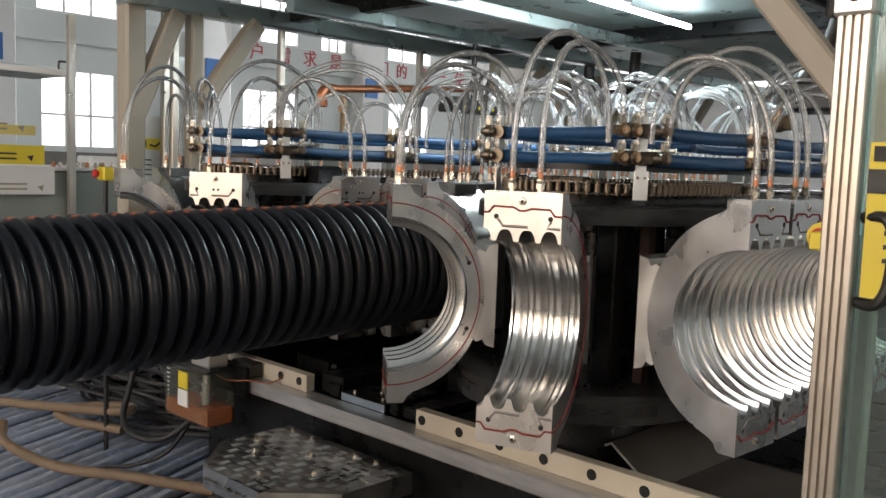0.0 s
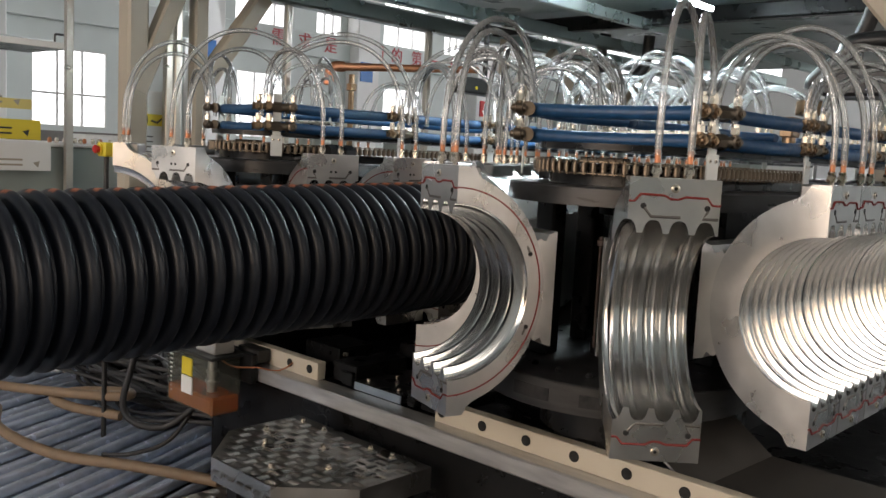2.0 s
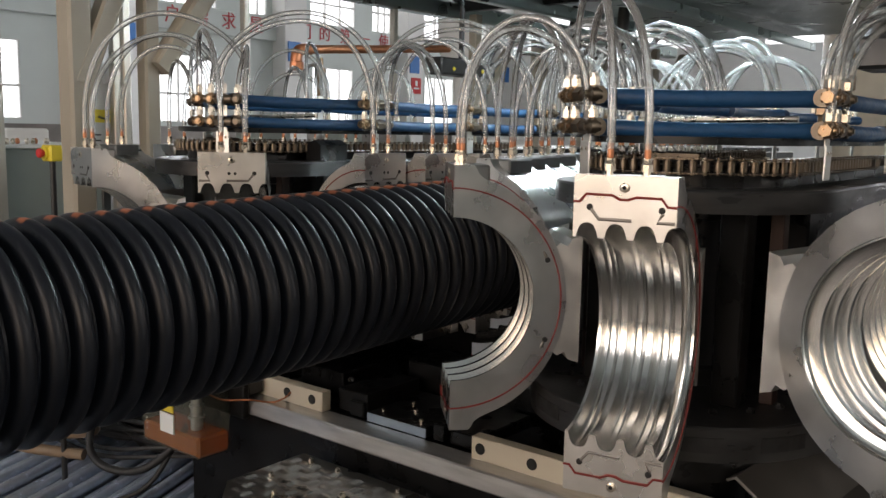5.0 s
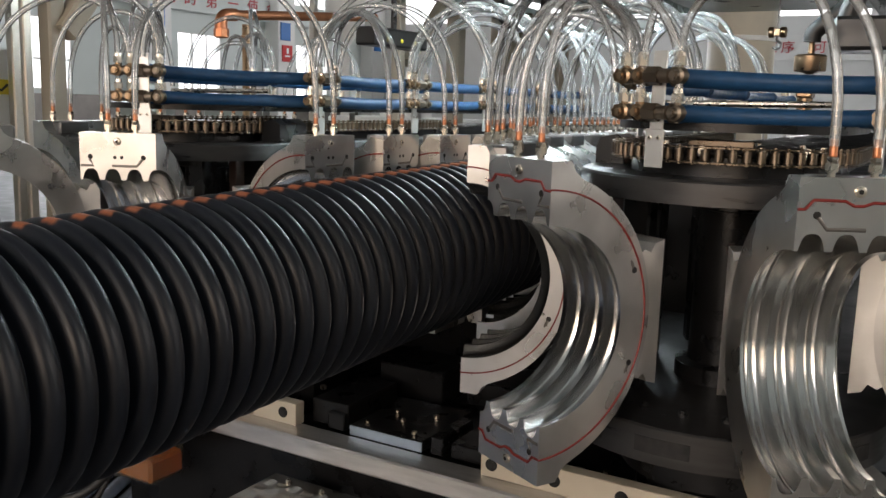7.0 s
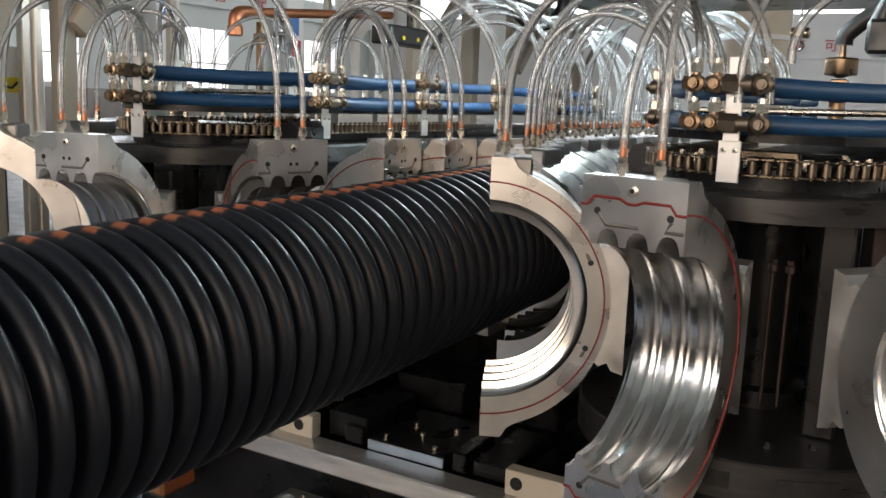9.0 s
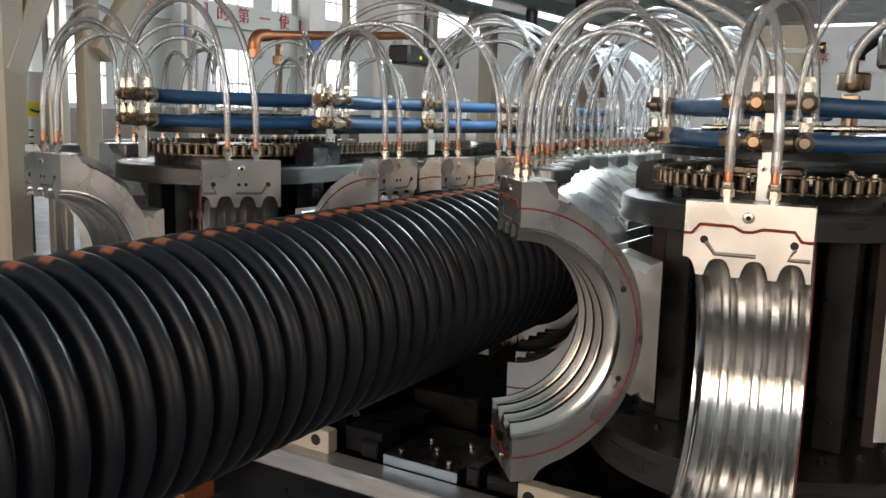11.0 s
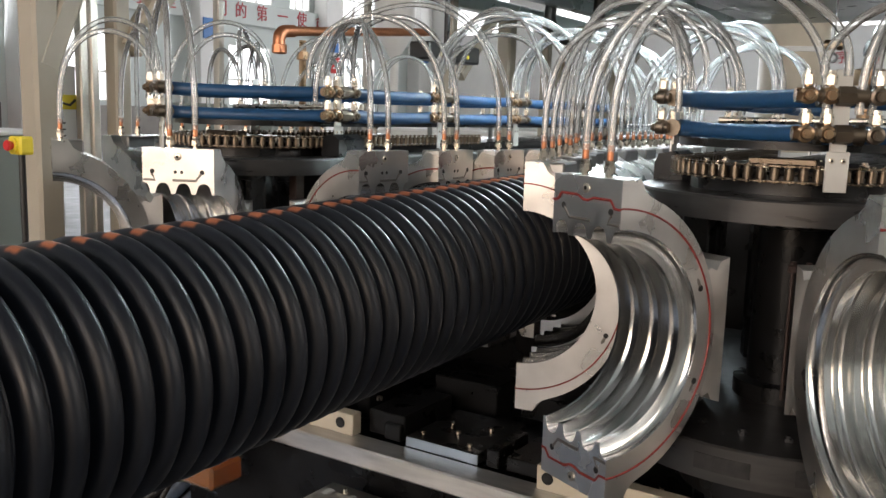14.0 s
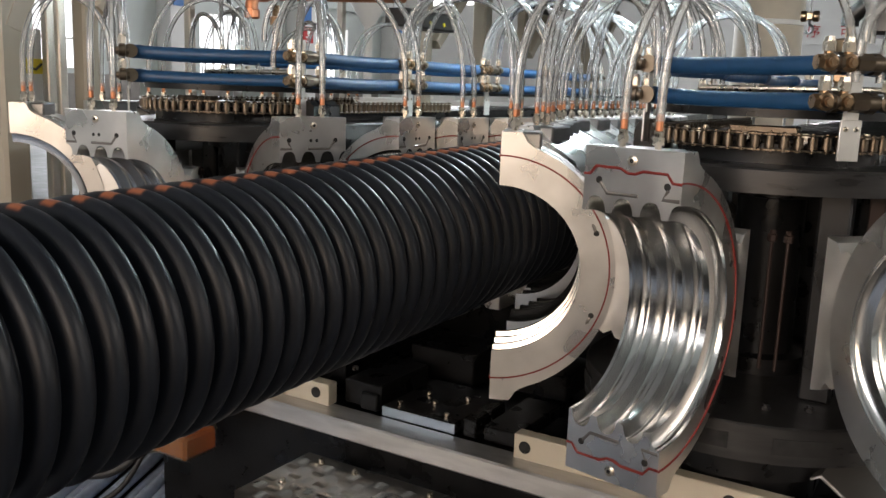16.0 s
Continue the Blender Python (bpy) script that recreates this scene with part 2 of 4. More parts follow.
# ---------------------------------------------------------------- mesh helpers
class Build:
    def __init__(self):
        self.v, self.f, self.m = [], [], []

    def quad(self, *idx, mat=0):
        self.f.append(idx), self.m.append(mat)

    def box(self, x0, x1, y0, y1, z0, z1, c=0.0, mat=0):
        """A box, its vertical and top edges chamfered by c."""
        o = len(self.v)
        if c <= 0:
            self.v += [(x, y, z) for z in (z0, z1) for x, y in ((x0, y0), (x1, y0), (x1, y1), (x0, y1))]
            for q in ((3, 2, 1, 0), (4, 5, 6, 7), (0, 1, 5, 4), (1, 2, 6, 5), (2, 3, 7, 6), (3, 0, 4, 7)):
                self.quad(*[o + i for i in q], mat=mat)
            return self
        ring = lambda e, z: [(x0 + c, y0 + e, z), (x1 - c, y0 + e, z), (x1 - e, y0 + c, z), (x1 - e, y1 - c, z), (x1 - c, y1 - e, z), (x0 + c, y1 - e, z), (x0 + e, y1 - c, z), (x0 + e, y0 + c, z)]
        self.loft([ring(c * 0.8, z0), ring(0, z0 + c), ring(0, z1 - c), ring(c * 0.8, z1)], mat=mat)
        return self

    def loft(self, rings, close=True, caps=True, mat=0):
        o, n = len(self.v), len(rings[0])
        for r in rings:
            self.v += [tuple(p) for p in r]
        for i in range(len(rings) - 1):
            for j in range(n if close else n - 1):
                a, b = o + i * n + j, o + i * n + (j + 1) % n
                self.quad(a, b, b + n, a + n, mat=mat)
        if caps:
            self.quad(*[o + j for j in reversed(range(n))], mat=mat)
            self.quad(*[o + (len(rings) - 1) * n + j for j in range(n)], mat=mat)
        return self

    def tube(self, pts, r, n=8, caps=True, mat=0):
        pts = [Vector(p) for p in pts]
        rings, side = [], None
        for i, p in enumerate(pts):
            d = (pts[min(i + 1, len(pts) - 1)] - pts[max(i - 1, 0)]).normalized()
            if side is None:
                side = d.orthogonal().normalized()
            side = (side - d * side.dot(d)).normalized()
            up = d.cross(side)
            rr = r[i] if isinstance(r, (list, tuple)) else r
            rings.append([p + (side * math.cos(2 * math.pi * j / n) + up * math.sin(2 * math.pi * j / n)) * rr for j in range(n)])
        return self.loft(rings, caps=caps, mat=mat)

    def rod(self, a, b, r, n=12, mat=0):
        return self.tube([a, b], r, n, mat=mat)

    def lathe(self, prof, n=24, centre=(0, 0, 0), mat=0):
        """Profile of (radius, z), turned round the z axis."""
        return self.loft([[(centre[0] + r * math.cos(2 * math.pi * j / n), centre[1] + r * math.sin(2 * math.pi * j / n), centre[2] + z) for j in range(n)] for r, z in prof], mat=mat)

    def prism(self, poly, y0, y1, mat=0):
        """A polygon in x and z, drawn out along y."""
        return self.loft([[(x, y0, z) for x, z in poly], [(x, y1, z) for x, z in poly]], mat=mat)

    def mesh(self, name, mats, smooth=35, flip=False):
        me = bpy.data.meshes.new(name)
        me.from_pydata(self.v, [], self.f)
        for ma in mats if isinstance(mats, (list, tuple)) else [mats]:
            me.materials.append(ma)
        me.polygons.foreach_set("material_index", self.m)
        bm = bmesh.new()
        bm.from_mesh(me)
        bmesh.ops.recalc_face_normals(bm, faces=bm.faces)
        bm.to_mesh(me)
        bm.free()
        if smooth:
            me.shade_smooth()
            me.set_sharp_from_angle(angle=radians(smooth))
        return me


def thing(name, label, category, group="", kind="", m=None):
    ob = tagged(new(name), label, category, group, kind)
    ob.empty_display_size = 0.05
    if m is not None:
        ob.matrix_world = m
    return ob


def part(name, b, mats, parent, label="", m=None, smooth=35):
    me = b if isinstance(b, bpy.types.Mesh) else b.mesh(name, mats, smooth)
    ob = new(name, me)
    ob.parent = parent
    if m is not None:
        ob.matrix_basis = m
    if label:
        tagged(ob, label)
    return ob


def solid(name, b, mats, label, category, group="", kind="", smooth=35):
    return tagged(new(name, b.mesh(name, mats, smooth)), label, category, group, kind)


def spline(ctrl, steps=8):
    """A smooth line through the points (Catmull-Rom)."""
    p = [Vector(c) for c in ctrl]
    p = [2 * p[0] - p[1], *p, 2 * p[-1] - p[-2]]
    out = []
    for i in range(1, len(p) - 2):
        for j in range(steps):
            t = j / steps
            out.append(0.5 * (2 * p[i] + (p[i + 1] - p[i - 1]) * t + (2 * p[i - 1] - 5 * p[i] + 4 * p[i + 1] - p[i + 2]) * t * t + (3 * p[i] - p[i - 1] - 3 * p[i + 1] + p[i + 2]) * t ** 3))
    return out + [p[-2]]


# ---------------------------------------------------------------- the machine's measures
AXIS_Z = 0.9932          # height of the moulds' bore
MID_X = -0.0286          # plane of symmetry of the two mould trains
LEN = 0.155              # a mould's length
RIB = LEN / 3.5          # pitch of the ribs
OPEN_PITCH = 0.16        # spacing of moulds while the train opens
TURN_X, TURN_Y, TURN_R = 0.634, 1.4201, 0.4771
GAP = TURN_X - TURN_R
STEP = 0.979             # turn from mould to mould
CLOSED_U = -3.6


def train(t):
    """Moulds that have passed the start of the turn, as a running number."""
    return (1.8884 + 0.1782 * t - 0.0016 * t * t) / STEP


def smooth01(a):
    a = min(1, max(0, a))
    return a * a * (3 - 2 * a)


def mould_place(u, s):
    """Place on the track of a mould at running number u; s is 1 for the right train, -1 for the left."""
    end_u = 2.98
    if u < CLOSED_U:
        x, y, th = MID_X, TURN_Y - CLOSED_U * OPEN_PITCH + (CLOSED_U - u) * LEN, 0.0
    elif u < 0:
        w = (1 - u / CLOSED_U) ** 1.3
        x, y, th = GAP * w + MID_X * (1 - w), TURN_Y - u * OPEN_PITCH, 0.0
    elif u < end_u:
        lin = u * STEP
        knots = ((0, 0), (0.8, 0.8), (1.4, 1.38), (2.0, 2.02), (2.5, 2.62), (end_u * STEP, math.pi))
        for (a, ta), (b, tb) in zip(knots, knots[1:]):
            if lin <= b:
                th = ta + (tb - ta) * (lin - a) / (b - a)
                break
        x, y = TURN_X - TURN_R * math.cos(th), TURN_Y - TURN_R * math.sin(th) - 0.06 * smooth01((th - 1.9) / 1.2)
    else:
        x, y, th = TURN_X + TURN_R, TURN_Y - 0.06 + (u - end_u) * 0.16, math.pi
    if s > 0:
        return pose(x, y, AXIS_Z, 0, 0, math.degrees(th) - 90)
    return pose(2 * MID_X - x, y, AXIS_Z, 0, 0, 90 - math.degrees(th))


# ---------------------------------------------------------------- mould blocks
def rib_radius(a):
    """Bore radius along the mould: lands and rounded grooves."""
    w = abs((a / RIB) % 1.0 - 0.5) * 2          # 0 in the groove's middle, 1 on the land
    return 0.1525 + (0.0225 * (1 - (w / 0.74) ** 2.8) ** 0.62 if w < 0.74 else 0.0)


def outline():
    """Half of the end face's outer edge in (depth, height), from the parting plane round to the middle."""
    pts = [(0.0, 0.2468), (0.018, 0.2468), (0.036, 0.2468), (0.041, 0.24), (0.046, 0.23), (0.056, 0.2225)]
    for i in range(1, 17):
        a = math.radians(75.5 - 75.5 * i / 16)
        pts.append((0.2135 * math.cos(a), 0.2285 * math.sin(a)))
    return pts


def mould_body(s, shift):
    top = outline()
    edge = top + [(d, -z) for d, z in reversed(top[:-1])]
    n = len(edge)
    b = Build()
    count = 63
    rows = [-LEN / 2 + LEN * i / count for i in range(count + 1)]
    outer, inner = [], []
    for i, a in enumerate(rows):
        r = rib_radius(a + LEN / 2 + shift)
        o = len(b.v)
        for j in range(n):
            ang = math.pi / 2 - math.pi * j / (n - 1)
            b.v.append((s * a, r * math.cos(ang), r * math.sin(ang)))
        inner.append(o)
        if i in (0, count):
            o = len(b.v)
            b.v += [(s * a, d, z) for d, z in edge]
            outer.append(o)
    for i in range(count):
        for j in range(n - 1):
            p, q = inner[i] + j, inner[i + 1] + j
            b.quad(p, p + 1, q + 1, q, mat=1)
    for j in range(n - 1):
        b.quad(outer[0] + j, outer[0] + j + 1, outer[1] + j + 1, outer[1] + j)
        for e, o in ((inner[0], outer[0]), (inner[-1], outer[1])):
            b.quad(e + j, e + j + 1, o + j + 1, o + j)
    for j in (0, n - 1):
        b.quad(outer[0] + j, outer[1] + j, *[e + j for e in reversed(inner)])
    return b.mesh("body", [ALU, BORE], 40)


def seal_line(s, g):
    b = Build()
    z = lambda v: g * v
    b.tube([(s * x, -0.0006, z(h)) for x, h in ((-0.0775, 0.206), (-0.068, 0.206), (-0.058, 0.218), (-0.018, 0.2175), (-0.006, 0.2115), (0.006, 0.2115), (0.018, 0.216), (0.055, 0.2155), (0.064, 0.204), (0.0775, 0.2035))], 0.0021, 5)
    return b.mesh("parting_seal", SEAL, 60)


def seal_ring(s):
    b = Build()
    b.tube([(s * (LEN / 2 + 0.0004), 0.2035 * math.cos(a), 0.2055 * math.sin(a)) for a in [math.pi / 2 - math.pi * i / 40 for i in range(41)]], 0.0016, 5)
    return b.mesh("end_seal", SEAL, 60)


def wing_mesh():
    b = Build()
    poly = [(0.18, 0.09), (0.2, 0.106), (0.214, 0.1), (0.222, 0.114), (0.242, 0.12), (0.242, -0.12), (0.222, -0.114), (0.214, -0.1), (0.2, -0.106), (0.18, -0.09)]
    h = LEN / 2 - 0.003
    b.loft([[(-h, d, z) for d, z in poly], [(h, d, z) for d, z in poly]])
    return b.mesh("carrier_flange", ALU_DULL, 30)


def ear_mesh(s):
    """Dark recess behind the ears, where the water fittings sit."""
    b = Build()
    b.box(-0.047, 0.047, 0.033, 0.07, 0.2, 0.2462, 0.004)
    return b.mesh("fitting_rail", RAIL, 30)


def fitting_mesh():
    b = Build()
    b.lathe([(0.0055, 0), (0.0055, 0.006), (0.0088, 0.0062), (0.0088, 0.0165), (0.007, 0.018), (0.0075, 0.021), (0.0075, 0.025), (0.005, 0.026)], 6)
    return b.mesh("water_fitting", NICKEL, 25)


def sleeve_mesh():
    b = Build()
    b.lathe([(0.0052, 0), (0.0052, 0.022), (0.0046, 0.023)], 10)
    return b.mesh("copper_sleeve", COPPER, 40)


def screw_mesh():
    b = Build()
    b.tube([(0, 0.002, 0), (0, -0.0022, 0), (0, -0.003, 0)], [0.0075, 0.0075, 0.006], 12)
    b.tube([(0, -0.0032, 0), (0, -0.0034, 0)], 0.0035, 6, mat=1)
    return b.mesh("socket_screw", [NICKEL, HOLE], 40)


def pocket_mesh():
    b = Build()
    b.tube([(0, 0.003, 0), (0, -0.0006, 0)], 0.0052, 12)
    return b.mesh("dowel_hole", HOLE, 40)


def end_slot_mesh(g):
    """A short milled slot that runs on from a hole of the end face, drawn as a bead in a darker tone for its shade."""
    b = Build()
    b.tube([(0, 0.1912 * math.cos(a), g * 0.1912 * math.sin(a)) for a in (0.41, 0.44, 0.47, 0.5)], [0.0032, 0.0042, 0.0042, 0.0032], 8)
    return b.mesh("end_slot", SHEET, 50)


# thin bead on the parting face; its darker tone stands for a recess's shade
def slot_mesh(s, g, pts):
    b = Build()
    b.tube([(s * x, 0.0022, g * h) for x, h in pts], 0.0036, 8)
    return b.mesh("vacuum_slot", SHEET, 50)


def water_tube(length, drop, rng):
    """A clear tube that rises from a fitting, bows over and comes down length metres along x, drop above its foot."""
    high = 0.145 + 0.36 * length + rng.uniform(-0.03, 0.035)
    w, skew, sharp = rng.uniform(-0.02, 0.02), rng.uniform(0.0, 0.5), rng.uniform(0.75, 0.95)
    pts = [(0, 0, 0), (0, 0, 0.02)]
    for i in range(1, 29):
        a = math.pi * i / 29
        f = 0.5 - 0.5 * math.cos(a)
        bow = math.sin(a) ** sharp
        pts.append((length * (f + skew * f * (1 - f)), w * math.sin(a) ** 2, 0.02 * (1 - f) + drop * f + (high - drop * f) * bow))
    pts += [(length, 0, drop + 0.006), (length, 0, drop - 0.006)]
    b = Build()
    b.tube(pts, 0.0066, 10, caps=False)
    return b.mesh("water_tube", TUBE, 60)


def mould_prototypes(s, name_group):
    protos = []
    wing, fit, sleeve, screw, pocket, end_slot = wing_mesh(), fitting_mesh(), sleeve_mesh(), screw_mesh(), pocket_mesh(), {g: end_slot_mesh(g) for g in (1, -1)}
    for variant in range(4):
        body, ring = mould_body(s, RIB * (0.0 if variant % 2 else 0.5)), seal_ring(s)
        ob = thing("mould_block", "silvery aluminium half mould with ribbed polished bore and red seals", "mould", name_group)
        part("body", body, None, ob)
        part("end_seal", ring, None, ob, "red rubber seal cord")
        part("carrier_flange", wing, None, ob)
        part("fitting_rail", ear_mesh(s), None, ob)
        for g in (1, -1):
            if s > 0:
                part("parting_seal", seal_line(s, g), None, ob, "red rubber seal cord")
            else:
                for x in (-0.006, 0.008):
                    part("dowel_hole", pocket, None, ob, m=Matrix.Translation((x, 0, g * 0.198)) @ Matrix.Scale(0.7, 4))
            for pts in (((-0.05, 0.196), (-0.038, 0.181), (0.012, 0.181)), ((0.058, 0.194), (0.05, 0.1805), (0.0755, 0.1805))):
                part("vacuum_slot", slot_mesh(s, g, pts), None, ob)
            part("socket_screw", screw, None, ob, m=pose(0, 0, g * 0.2296))
            for x in (-0.052, 0.056):
                part("dowel_hole", pocket, None, ob, m=pose(s * x, 0, g * 0.1985))
            part("dowel_hole", pocket, None, ob, m=pose(s * (LEN / 2), 0.176, g * 0.075, 0, 0, 90 * s))
            part("end_slot", end_slot[g], None, ob, m=pose(s * (LEN / 2 - 0.0028), 0, 0))
        for i, x in enumerate((-0.03, 0.026)):
            f = part("water_fitting", fit, None, ob, "nickel-plated hexagonal fitting", pose(s * x, 0.02, 0.2465))
            part("copper_sleeve", sleeve, None, f, m=pose(0, 0, 0.025))
        protos.append(ob)
    return protos


# ---------------------------------------------------------------- chain, hoses and manifolds
CH_R = 0.205
CH_V = LEN


def chain_travel(t):
    return CH_V * (train(t) - train(0))


def loop_place(q, r, s, z):
    """A point of the chain loop, q metres after the start of the turn at radius r."""
    turn = math.pi * CH_R
    if q < 0:
        x, y, th = TURN_X - r, TURN_Y - q, 0.0
    elif q < turn:
        th = q / CH_R
        x, y = TURN_X - r * math.cos(th), TURN_Y - r * math.sin(th)
    else:
        x, y, th = TURN_X + r, TURN_Y + q - turn, math.pi
    if s > 0:
        return pose(x, y, z, 0, 0, math.degrees(th) - 90)
    return pose(2 * MID_X - x, y, z, 0, 0, 90 - math.degrees(th))


MANIFOLD_Z = (0.088, 0.145)
OUTLET_X = (-0.055, -0.024, 0.046)


def manifold_prototype(s):
    ob = thing("hose_manifold", "flat galvanised bracket carrying two brass water manifolds on the chain", "manifold", "manifolds on the chains")
    b = Build()
    b.box(-0.017, 0.017, -0.004, 0.0, 0, 0.062, 0.001)
    b.box(-0.0125, 0.0125, -0.001, 0.003, 0.055, 0.185, 0.001)
    part("bracket", b, BRACKET, ob)
    for x in (-0.0085, 0.0085):
        part("socket_screw", screw_mesh(), None, ob, m=Matrix.Translation((x, -0.004, 0.048)) @ Matrix.Scale(0.55, 4))
    for z in MANIFOLD_Z:
        b = Build()
        b.tube([(-0.066, -0.014, z), (-0.04, -0.014, z), (-0.038, -0.014, z), (0.03, -0.014, z), (0.032, -0.014, z), (0.054, -0.014, z)], [0.0085, 0.0085, 0.0115, 0.0115, 0.0085, 0.0085], 12)
        b.tube([(-0.012, -0.014, z), (0.012, -0.014, z)], 0.015, 6)
        mf = part("manifold_pipe", b, MANIF, ob, "tarnished dark brass manifold pipe")
        for x in OUTLET_X:
            b = Build()
            b.tube([(x, 0.0, z), (x, -0.006, z), (x, -0.008, z), (x, -0.022, z), (x, -0.024, z), (x, -0.03, z)], [0.009, 0.009, 0.0135, 0.0135, 0.009, 0.0075], 14)
            b.tube([(x, -0.03, z), (x, -0.033, z)], 0.0052, 6)
            b.tube([(x, -0.014, z + 0.006), (x, -0.014, z + 0.018)], 0.0065, 10)
            part("elbow", b, MANIF if x > 0 else BRASS, mf, "round tarnished brass banjo elbow")
            b = Build()
            b.tube([(x, -0.014, z + 0.016), (x, -0.014, z + 0.03)], 0.0098, 6)
            b.tube([(x, -0.014, z + 0.03), (x, -0.014, z + 0.037)], [0.0082, 0.0072], 10)
            part("nut", b, NICKEL, mf, "hexagonal nickel nut")
        b = Build()
        b.tube([(-0.073, -0.014, z), (-0.064, -0.014, z)], 0.0115, 6)
        part("end_plug", b, BRASS, mf)
        for x in (-0.03, 0.03):
            b = Build()
            b.tube([(x - 0.005, 0.004, z), (x + 0.005, 0.004, z)], 0.0166, 14)
            b.tube([(x, -0.016, z + 0.008), (x, -0.016, z - 0.006)], 0.0035, 6)
            part("hose_clip", b, MANIF, mf, "dark worm drive hose clip")
    return ob


def hose_mesh(length):
    """A hose from manifold to manifold, slightly bowed and sagging, thicker over its end spigots."""
    b = Build()
    pts, radii = [], []
    for i in range(25):
        w = i / 12 - 1
        pts.append((length / 2 * w, -0.012 * (1 - w * w) + 0.012 * w ** 6, -0.004 * (1 - w * w)))
        radii.append(0.0152 + 0.0012 * smooth01((abs(w) - 0.8) / 0.1))
    b.tube(pts, radii, 16)
    return b.mesh("hose", HOSE, 60)


def chord_place(q, gap, s, z):
    """The pose of a hose between two manifolds, whose first stands at q on the loop."""
    a, c = loop_place(q, CH_R + 0.026, s, z).translation, loop_place(q + gap, CH_R + 0.026, s, z).translation
    d = (c - a) * s
    m = (a + c) / 2
    return pose(*m, 0, 0, math.degrees(math.atan2(d.y, d.x)))


def link_mesh():
    b = Build()
    b.tube([(0, 0, -0.009), (0, 0, 0.009)], 0.0076, 12)
    b.tube([(0, 0, -0.0155), (0, 0, 0.0155)], 0.003, 8)
    for z in (-0.0135, 0.0112):
        b.loft([[(x, y, h) for x, y in ((-0.0125, -0.0035), (-0.009, -0.0068), (0.009, -0.0068), (0.0125, -0.0035), (0.0125, 0.0035), (0.009, 0.0068), (-0.009, 0.0068), (-0.0125, 0.0035))] for h in (z, z + 0.0023)])
    return b.mesh("link", CHAIN, 40)


MOULDS, POSTS, HOSES, LINKS, TUBES = [], [], [], [], []
POST_GAP, POST_START = 0.465, 0.535


def post_place(j, t, s):
    return loop_place(POST_START - j * POST_GAP + chain_travel(t), CH_R + 0.03, s, 1.225)


def tube_pose(k, foot, j, outlet, t, s):
    """Pose of a tube's foot in its mould's space, turned towards its outlet, and the way to go there."""
    end = mould_place(train(t) - k, s).inverted() @ post_place(j, t, s) @ Vector(outlet)
    d = end - Vector(foot)
    return pose(*foot, 0, 0, math.degrees(math.atan2(d.y, d.x))), d


def add_tubes(mould, k, s, rng):
    """Two clear tubes from a mould's fittings to the manifold that serves three moulds."""
    j = math.ceil(k / 3)
    level = (k % 3, (k + 1) % 3)
    for i, x in enumerate((-0.03, 0.026)):
        foot = (s * x, 0.02, 0.285)
        outlet = (OUTLET_X[level[i]], -0.014, MANIFOLD_Z[i] + 0.036)
        ways = [tube_pose(k, foot, j, outlet, t, s)[1] for t in range(0, 17, 2)]
        length = sum(w.xy.length for w in ways) / len(ways)
        ob = part("water_tube", water_tube(length, ways[0].z, rng), None, mould, "clear bowed plastic water tube")
        TUBES.append((ob, k, foot, j, outlet, s))


for side, word in ((1, "moulds of the outer train"), (-1, "moulds of the far train")):
    protos = mould_prototypes(side, word)
    used = set()
    made = []
    for k in range(-6, 15):
        v = k % 4
        if v in used:
            ob = copy_thing(protos[v], mould_place(train(0) - k, side))
        else:
            ob = protos[v]
            used.add(v)
        made.append((ob, k, side))
    tube_rng = random.Random(11 + side)
    for ob, k, _ in made:
        add_tubes(ob, k, side, tube_rng)
    MOULDS += made
    proto = manifold_prototype(side)
    link = link_mesh()
    for k in range(-3, 7):
        ob = proto if k == -3 else copy_thing(proto, Matrix())
        POSTS.append((ob, k, side))
    hose = hose_mesh(POST_GAP - 0.03)
    for k in range(-2, 7):
        for z in (1.313, 1.37):
            ob = tagged(new("water_hose", hose), "dark blue rubber water hose between brass manifolds", "hose", "blue hoses")
            HOSES.append((ob, POST_START - k * POST_GAP, z, side))
    ch = thing("roller_chain", "oily bare steel roller chain round the carousel", "chain")
    for i in range(104):
        ob = part("link", link, None, ch)
        LINKS.append((ob, 1.05 - i * 0.0212, side))


# ---------------------------------------------------------------- corrugated pipe
PIPE_RIB = 0.0431        # the cooled pipe has shrunk a little


def pipe_mesh():
    b = Build()
    n, per, y0, ribs = 96, 14, -39.5 * PIPE_RIB, 107
    prof = []
    for i in range(ribs * per + 1):
        w = abs((i / per) % 1.0 - 0.5) * 2
        h = (1 - (w / 0.84) ** 2.3) ** 0.7 if w < 0.84 else 0.0
        prof.append((y0 + PIPE_RIB * i / per, 0.1505 + 0.0245 * h))
    rings = [[(r * math.cos(2 * math.pi * j / n), y, r * math.sin(2 * math.pi * j / n)) for j in range(n)] for y, r in prof]
    b.loft(rings, caps=False)
    o = len(b.v)
    b.loft([[(0.143 * math.cos(2 * math.pi * j / n), y, 0.143 * math.sin(2 * math.pi * j / n)) for j in range(n)] for y in (prof[0][0], prof[-1][0])], caps=False)
    last = (len(rings) - 1) * n
    for j in range(n):
        e = (j + 1) % n
        b.quad(j, e, o + e, o + j)
        b.quad(last + j, last + e, o + n + e, o + n + j)
    return b.mesh("corrugated_pipe", HDPE, 50)


PIPE = tagged(new("corrugated_pipe", pipe_mesh()), "black ribbed polyethylene pipe with orange stripe marks on its crests", "pipe")


